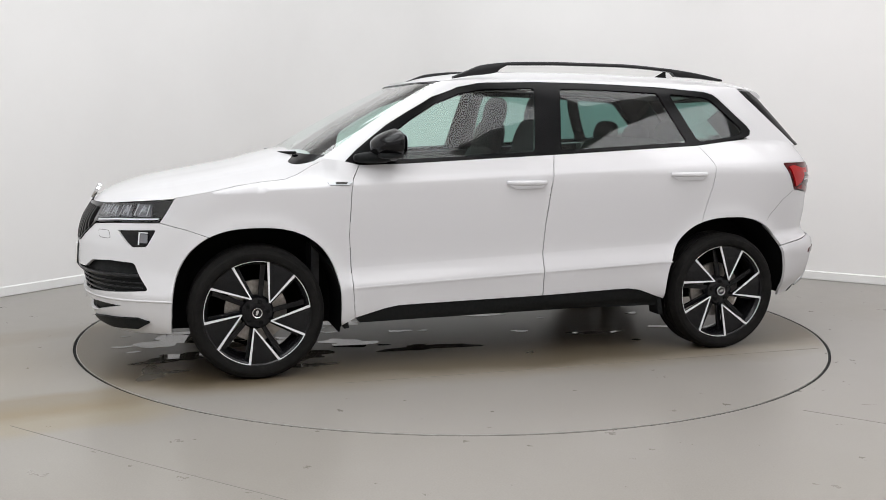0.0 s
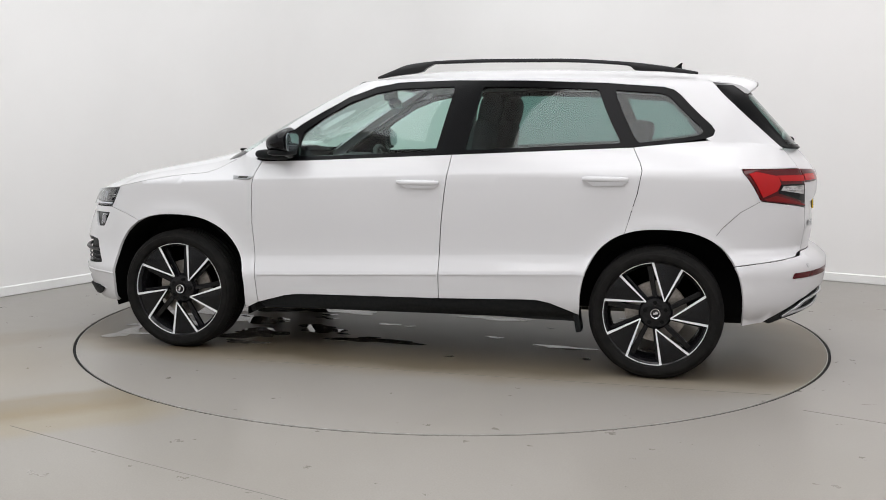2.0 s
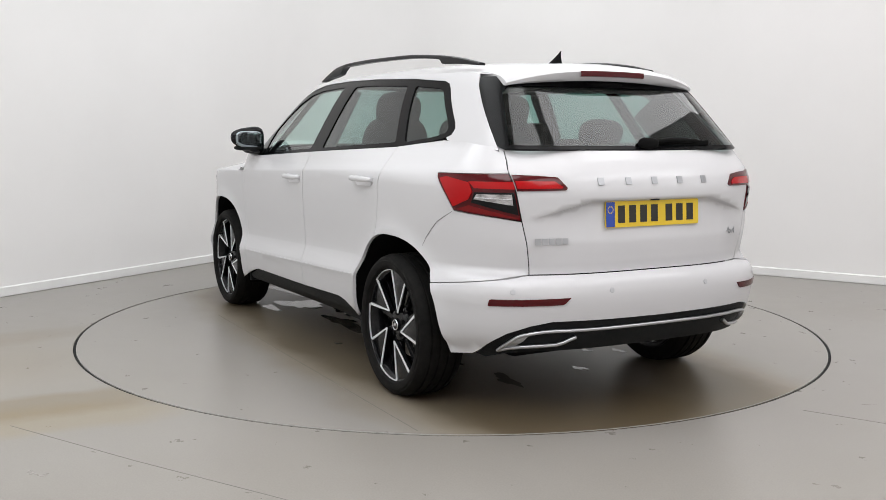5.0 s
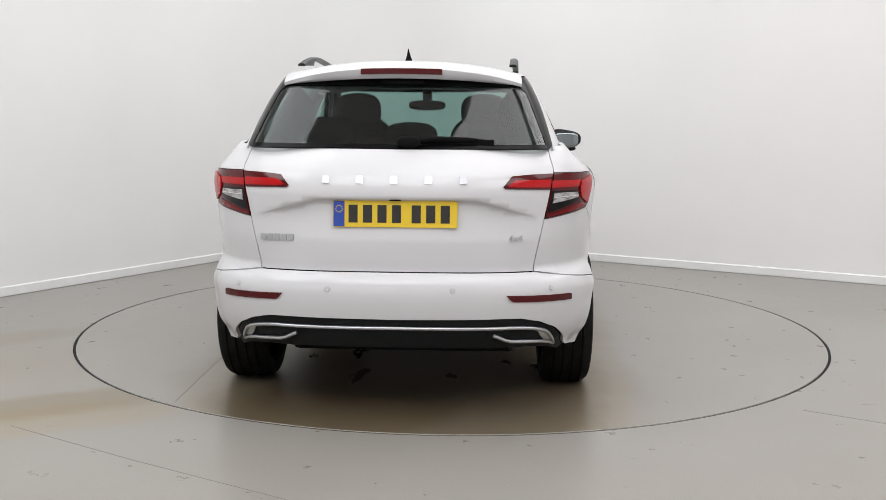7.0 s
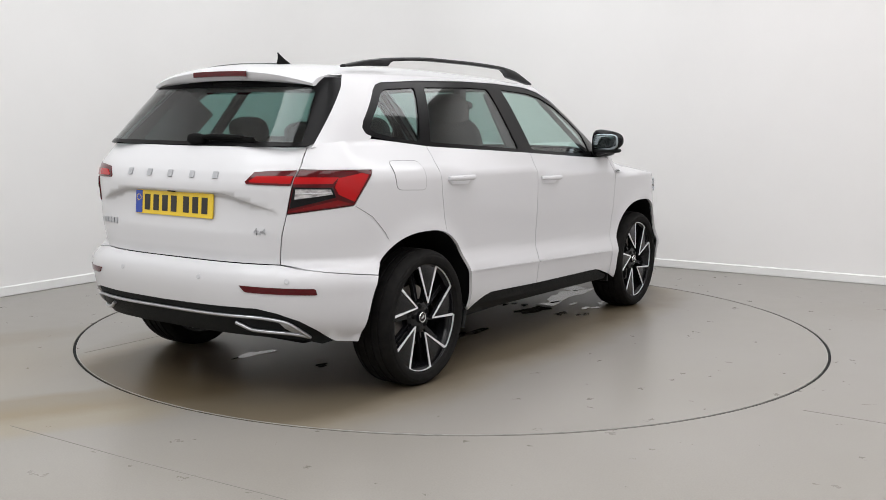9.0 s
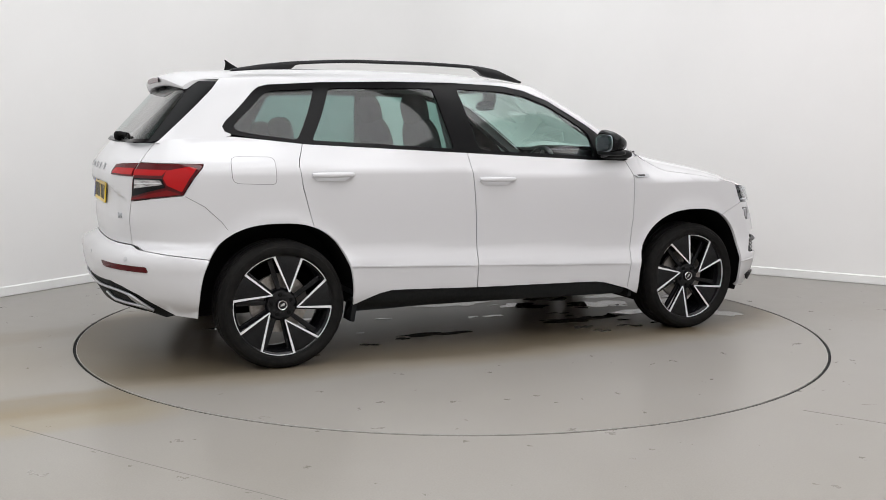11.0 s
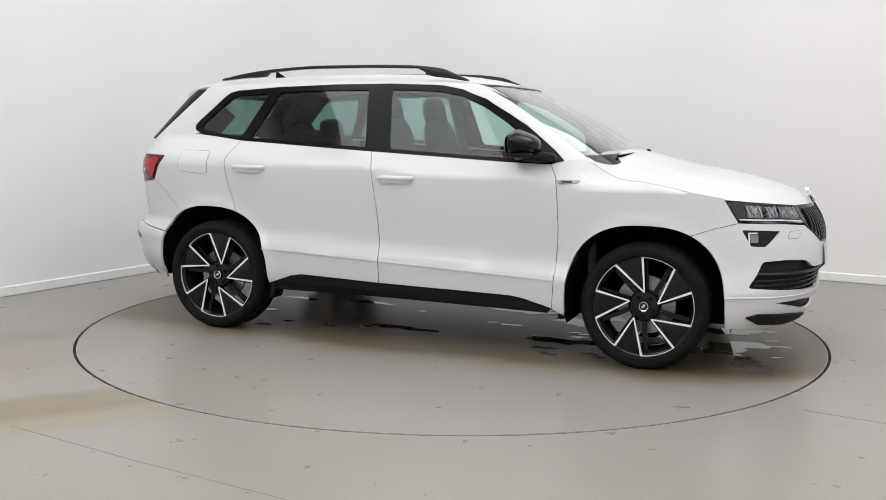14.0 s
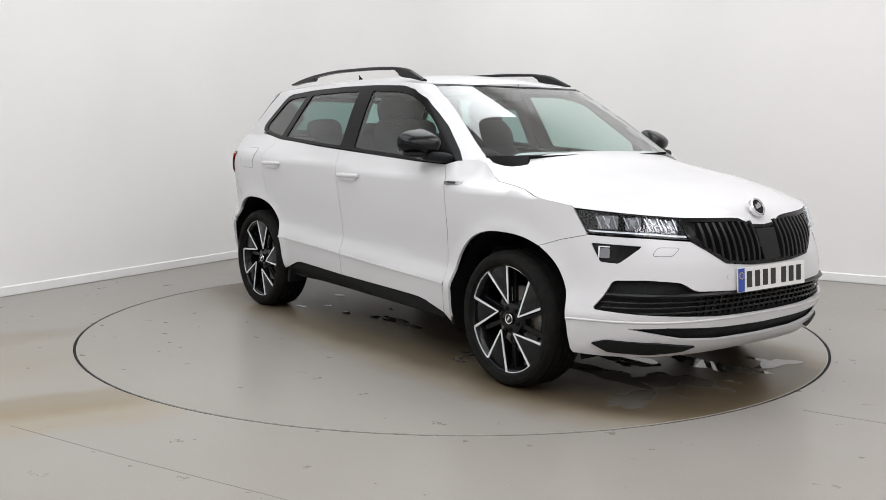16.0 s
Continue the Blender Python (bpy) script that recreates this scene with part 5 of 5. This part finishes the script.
def build_side_details():
    build_handles(front_doors, -0.087, 0.967)
    build_handles(rear_doors, -1.050, 1.003)
    fenders = [o for o in car.children if o.name.startswith("front_fender")]
    for fender, flip in zip(fenders, (1, -1)):
        s, z = BODY.S(0.905, 0.969)[0] * flip, 0.969
        m = on_ring(BODY, s, z)
        f = -flip
        badge = part("fender_badge", prism([(x * f, y) for x, y in ((-0.066, 0.010), (0.062, 0.013), (0.05, -0.013), (-0.045, -0.012))], 0.004, m), SILVER, fender, "silver and black badge")
        part("badge_bar", prism([(x * f, y) for x, y in ((-0.040, 0.007), (0.02, 0.008), (0.02, -0.006), (-0.034, -0.006))], 0.0015, m @ pose(0, 0, 0.0045)), INK, badge)
    quarters = [o for o in car.children if o.name.startswith("rear_quarter")]
    for side in (1, -1):
        for x, z, h in ((-0.925, 0.262, 0.10), (0.872, 0.262, 0.07)):
            part("mud_lip", box(0.030, 0.11, h, pose(x, side * 0.80, z, 0, 10, 0), 0.008), BLACK_TRIM, car, "black plastic lip at the sill end", smooth=40)
    for doors, x0, x1 in ((front_doors, 0.828, -0.188), (rear_doors, -0.206, -0.962)):
        top = [S(x, 0.446 - 0.043 * (x - 0.84)) for x in np.linspace(x0, x1, 12)]
        low = [S(x, 0.439 - 0.043 * (x - 0.84)) for x in np.linspace(x1, x0, 12)]
        for door, flip in zip(doors, (False, True)):
            panel("crease_bead", BODY, flipped(top + low) if flip else top + low, WHITE, door, lift=0.004, rim=0.006, gap=0)
    flap = rounded([S(-1.345, 1.095), S(-1.345, 0.955), S(-1.565, 0.965), S(-1.565, 1.098)], 0.03)
    seam(flipped(flap), quarters[1], "fuel_flap")
    line = [S(-1.790, 0.904), S(-1.70, 0.852), S(-1.62, 0.775), S(-1.592, 0.735), S(-1.5938, 0.7335), S(-1.6218, 0.7733), S(-1.702, 0.850), S(-1.790, 0.9015)]
    for q, flip in zip(quarters, (False, True)):
        panel("panel_joint", BODY, flipped(line) if flip else line, SEAM_GREY, q, lift=0.0008, rim=0, gap=0, step=0.02)


def build_rear_details():
    n = BODY
    plate("number_plate", Matrix.Translation((-2.099, 0, 0.892)) @ pose(0, 0, 0, 0, -86, 0) @ pose(0, 0, 0, 0, 0, -90), PLATE_Y, "yellow rear number plate with dark bars and blue band")
    end = FRONT_Q + BODY.x0 - BODY.x1 + REAR_Q

    def rear_s(y, z):
        s = R(abs(y), z)[0]
        return s if y >= 0 else 2 * end - s
    for i, y in enumerate((0.29, 0.148, 0.006, -0.138, -0.282)):
        bars("tailgate_lettering", BODY, rear_s(y, 1.033), 1.033, (0.030,), 0.032, 0, SILVER, tailgate, 0.002)
    bars("model_lettering", BODY, rear_s(0.505, 0.787), 0.787, (0.024, 0.024, 0.024, 0.024, 0.024), 0.026, 0.007, SILVER, tailgate, 0.002)
    word = bpy.data.curves.new("drive_badge", "FONT")
    word.body, word.size, word.extrude, word.align_x, word.align_y = "4x4", 0.042, 0.0015, "CENTER", "CENTER"
    dummy = bpy.data.objects.new("tmp", word)
    scene.collection.objects.link(dummy)
    me = bpy.data.meshes.new_from_object(dummy.evaluated_get(bpy.context.evaluated_depsgraph_get()))
    bpy.data.objects.remove(dummy)
    me.materials.append(SILVER)
    badge = new("drive_badge", me)
    badge.parent = tailgate
    badge.matrix_basis = on_ring(BODY, rear_s(-0.505, 0.790), 0.790, 0.003)
    tagged(badge, "silver 4x4 lettering")
    part("camera_pod", box(0.02, 0.05, 0.022, pose(-2.108, 0, 0.958), 0.005), GLOSS_BLACK, tailgate)
    bumper = bpy.data.objects["rear_bumper"]
    for y in (0.68, 0.275, -0.245, -0.66):
        z = 0.585
        m = on_ring(BODY, rear_s(y, z), z, 0.0006)
        part("parking_sensor", lathe([(0.0001, 0.002), (0.0095, 0.002), (0.0105, 0.001), (0.0125, 0.0005), (0.0125, 0.0)], 20, m), SENSOR, bumper)
    # silver trim and blind tailpipe frames
    diffuser = bpy.data.objects["diffuser"]
    drop = spline([(0.0, 0.418), (0.50, 0.418), (0.56, 0.414), (0.61, 0.404), (0.643, 0.391), (0.666, 0.362), (0.683, 0.318)])
    rows = []
    for y in np.concatenate([np.linspace(-0.683, -0.61, 12), np.linspace(-0.59, 0.59, 41), np.linspace(0.61, 0.683, 12)]):
        z = drop(abs(y))
        s = rear_s(y, z)
        rows.append(BODY.at(s, z) + BODY.normal(s, z) * -0.003)
    part("silver_trim", tube(rows, 0.008, 8), SILVER, diffuser, "satin silver trim line", smooth=50)
    for f in (1, -1):
        pts = []
        for y, z in ((0.683, 0.318), (0.66, 0.330), (0.62, 0.341), (0.56, 0.347), (0.49, 0.353), (0.465, 0.361), (0.44, 0.375), (0.415, 0.386)):
            s = rear_s(y * f, z)
            pts.append(BODY.at(s, z) + BODY.normal(s, z) * -0.004)
        part("tailpipe_trim", tube(pts, 0.0085, 8), SILVER, diffuser, "satin silver tailpipe surround", smooth=50)
        wedge = [R(0.681, 0.321), R(0.664, 0.362), R(0.641, 0.388), R(0.606, 0.398), R(0.622, 0.366), R(0.645, 0.336)]
        panel("tailpipe_wedge", BODY, wedge if f > 0 else flipped(wedge), SILVER, diffuser, lift=-0.006, rim=0.01, gap=0.0, step=0.02, label="satin silver tailpipe corner")
    # roof spoiler over the rear screen
    rows = []
    for q in np.linspace(-1, 1, 31):
        y = 0.532 * q
        e = abs(q) ** 4
        rows.append([(-1.50 - 0.03 * e, y, 1.556 - 0.048 * q * q - 0.006 * e), (-1.62, y, 1.553 - 0.048 * q * q - 0.012 * e), (-1.72 + 0.03 * e, y, 1.540 - 0.046 * q * q - 0.016 * e),
                     (-1.785 + 0.06 * e, y, 1.520 - 0.042 * q * q - 0.02 * e), (-1.797 + 0.06 * e, y, 1.508 - 0.042 * q * q - 0.02 * e), (-1.790 + 0.06 * e, y, 1.482 - 0.036 * q * q - 0.012 * e),
                     (-1.772 + 0.05 * e, y, 1.466 - 0.03 * q * q), (-1.70, y, 1.468 - 0.03 * q * q), (-1.55, y, 1.50 - 0.04 * q * q)])
    bm = from_grid(rows, closed=True)
    for k in (rows[0], rows[-1]):
        bm.faces.new([bm.verts.new(p) for p in k])
    bmesh.ops.recalc_face_normals(bm, faces=bm.faces)
    spoiler = part("roof_spoiler", bm, WHITE, car, "white roof spoiler", smooth=40)
    brake = []
    for q in np.linspace(-1, 1, 13):
        y = 0.18 * q
        c = Vector((-1.797, y, 1.497 - 0.003 * q * q))
        brake.append([c + Vector((dx, 0, dz)) for dx, dz in ((0.01, -0.014), (-0.004, -0.012), (-0.006, 0), (-0.004, 0.012), (0.01, 0.012))])
    bm = from_grid(brake, closed=True)
    part("brake_light", bm, RED_DARK, spoiler, "dark red high brake light", smooth=50)
    part("screen_tab", cushion(0.03, 0.20, 0.022, pose(-1.742, 0, 1.450), 4), GAP_BLACK, spoiler, smooth=60)
    # rear wiper
    wiper = part("rear_wiper", merge(cushion(0.05, 0.10, 0.05, pose(-2.00, -0.05, 1.190), 3), tube([(-2.005, -0.06, 1.195), (-2.00, -0.16, 1.205), (-1.99, -0.34, 1.20)], 0.010, 8)), GAP_BLACK, car, "black rear wiper", smooth=50)
    part("wiper_blade", box(0.012, 0.34, 0.022, pose(-1.985, -0.24, 1.192, 0, 0, -2), 0.004), GAP_BLACK, wiper)
    # shark-fin aerial
    rows = []
    for t in np.linspace(0, 1, 10):
        l, w, z = 0.062 * (1 - t) ** 1.4 + 0.005, 0.020 * (1 - t) ** 1.3 + 0.002, 1.558 + 0.066 * t
        cx = -1.34 - 0.055 * t
        rows.append([(cx + l * math.cos(a), w * math.sin(a), z) for a in np.linspace(0, 2 * math.pi, 17)[:-1]])
    bm = from_grid(rows, closed=True)
    bm.faces.new([bm.verts.new(p) for p in rows[-1]])
    part("aerial", bm, GAP_BLACK, car, "black shark-fin aerial", smooth=50)
    # front wipers and cowl
    rows = []
    for y in np.linspace(-0.68, 0.68, 27):
        bow = 0.15 * (y / 0.68) ** 2
        rows.append([(1.19 - bow, y, 1.045 - 0.005 * abs(y)), (1.14 - bow, y, 1.065 - 0.01 * abs(y)), (1.08 - bow, y, 1.10 - 0.02 * abs(y))])
    part("cowl", from_grid(rows), BLACK_TRIM, car, "black plastic cowl under the windscreen", smooth=50)
    for y0, y1 in ((-0.54, -0.02), (0.06, 0.54)):
        pts = []
        for t in np.linspace(0, 1, 9):
            y = y0 + (y1 - y0) * t
            p = CAB.at(*CAB.F(y, 1.095 + 0.012 * t)) if y >= 0 else CAB.at(-CAB.F(-y, 1.095)[0], 1.095 + 0.012 * t)
            pts.append(p + Vector((0.006, 0, 0.006)))
        part("wiper", tube(pts, 0.008, 6), GAP_BLACK, car, "black front wiper", smooth=50)


MIRROR_GLASS = material("tinted_mirror", (0.30, 0.34, 0.36), 0.02, 1.0)
HEADLINER = grained(material("headliner_cloth", rough=0.95), (0.16, 0.16, 0.155), (0.2, 0.2, 0.195), 60)
SLAT_BLACK = material("grille_black", (0.007, 0.007, 0.0075), 0.30, Specular_IOR_Level=0.22)
LAMP_GLASS = material("lamp_glass", (0.30, 0.31, 0.33), 0.06, 0.3, Coat_Weight=1.0)
LAMP_DARK = material("lamp_dark", (0.20, 0.20, 0.22), 0.25, 0.6, Coat_Weight=0.5)
HANDLE_SHADE = material("handle_recess_shading", (0.72, 0.72, 0.74), 0.4)
SEAM_GREY = material("seam_dark", (0.14, 0.14, 0.14), 0.8)
SENSOR = material("sensor_grey", (0.5, 0.5, 0.52), 0.35)

build_inner()
build_seats()
build_mirrors()
build_rails()
build_front_details()
build_side_details()
build_rear_details()


# ---- wet marks and floor joints ----
def blob(cx, cy, sx, sy, seed, n=40):
    rng = random.Random(seed)
    ph = [rng.uniform(0, 6.28) for _ in range(5)]
    pts = []
    for i in range(n):
        a = 2 * math.pi * i / n
        r = 1 + 0.28 * math.sin(2 * a + ph[0]) + 0.2 * math.sin(3 * a + ph[1]) + 0.14 * math.sin(5 * a + ph[2]) + 0.1 * math.sin(8 * a + ph[3])
        pts.append((cx + sx * r * math.cos(a), cy + sy * r * math.sin(a)))
    return pts


def build_wet_marks():
    """Shallow puddles that lie on the turntable under the car."""
    spots = [(1.05, 0.42, 0.20, 0.12), (1.62, 0.30, 0.20, 0.11), (1.72, -0.12, 0.16, 0.14), (1.40, -0.30, 0.26, 0.10), (0.80, -0.38, 0.22, 0.08),
             (0.72, 0.20, 0.16, 0.09), (1.82, 0.62, 0.08, 0.12), (1.25, 0.05, 0.18, 0.12), (0.30, 0.42, 0.22, 0.07), (-0.25, -0.42, 0.20, 0.05),
             (1.84, -0.55, 0.10, 0.14), (-1.35, 0.25, 0.12, 0.04), (-0.80, 0.30, 0.14, 0.04), (1.02, 0.66, 0.10, 0.05)]
    for k, (x, y, sx, sy) in enumerate(spots):
        bm = prism(blob(x - PIVOT[0], y - PIVOT[1], sx, sy, k), 0.0012, pose(0, 0, 0.0002))
        part("puddle", bm, WATER, turntable, "shallow clear puddle")
    rng = random.Random(7)
    for k in range(40):
        x, y = rng.choice((rng.uniform(0.5, 2.0), rng.uniform(-1.4, 1.9))), rng.uniform(-0.75, 0.75)
        r = rng.uniform(0.012, 0.035)
        part("puddle", prism(blob(x - PIVOT[0], y - PIVOT[1], r * 1.8, r, 100 + k, 18), 0.001, pose(0, 0, 0.0002)), WATER, turntable)


def build_floor_joints():
    floor = bpy.data.objects["floor"]
    for (x0, y0), (x1, y1) in JOINTS:
        d = math.hypot(x1 - x0, y1 - y0)
        bm = box(d, 0.0028, 0.0012, pose((x0 + x1) / 2, (y0 + y1) / 2, 0.0004, 0, 0, math.degrees(math.atan2(y1 - y0, x1 - x0))))
        part("floor_joint", bm, JOINT, floor, "fine hairline joint in the floor")


JOINTS = [((-1.84, -2.195), (-1.186, -2.600)), ((-1.186, -2.600), (-0.40, -3.053)), ((1.59, -1.843), (2.45, -2.40))]
build_wet_marks()
build_floor_joints()


# ---- motion ----
def motions():
    rows = []
    for t, deg in HEADING:
        a = radians(deg)
        x, y = -PIVOT[0] * math.cos(a) + PIVOT[1] * math.sin(a), -PIVOT[0] * math.sin(a) - PIVOT[1] * math.cos(a)
        rows.append((t, pose(x, y, 0, 0, 0, deg)))
    walk(car, rows)
    walk(turntable, [(t, pose(0, 0, 0, 0, 0, deg)) for t, deg in HEADING])


motions()
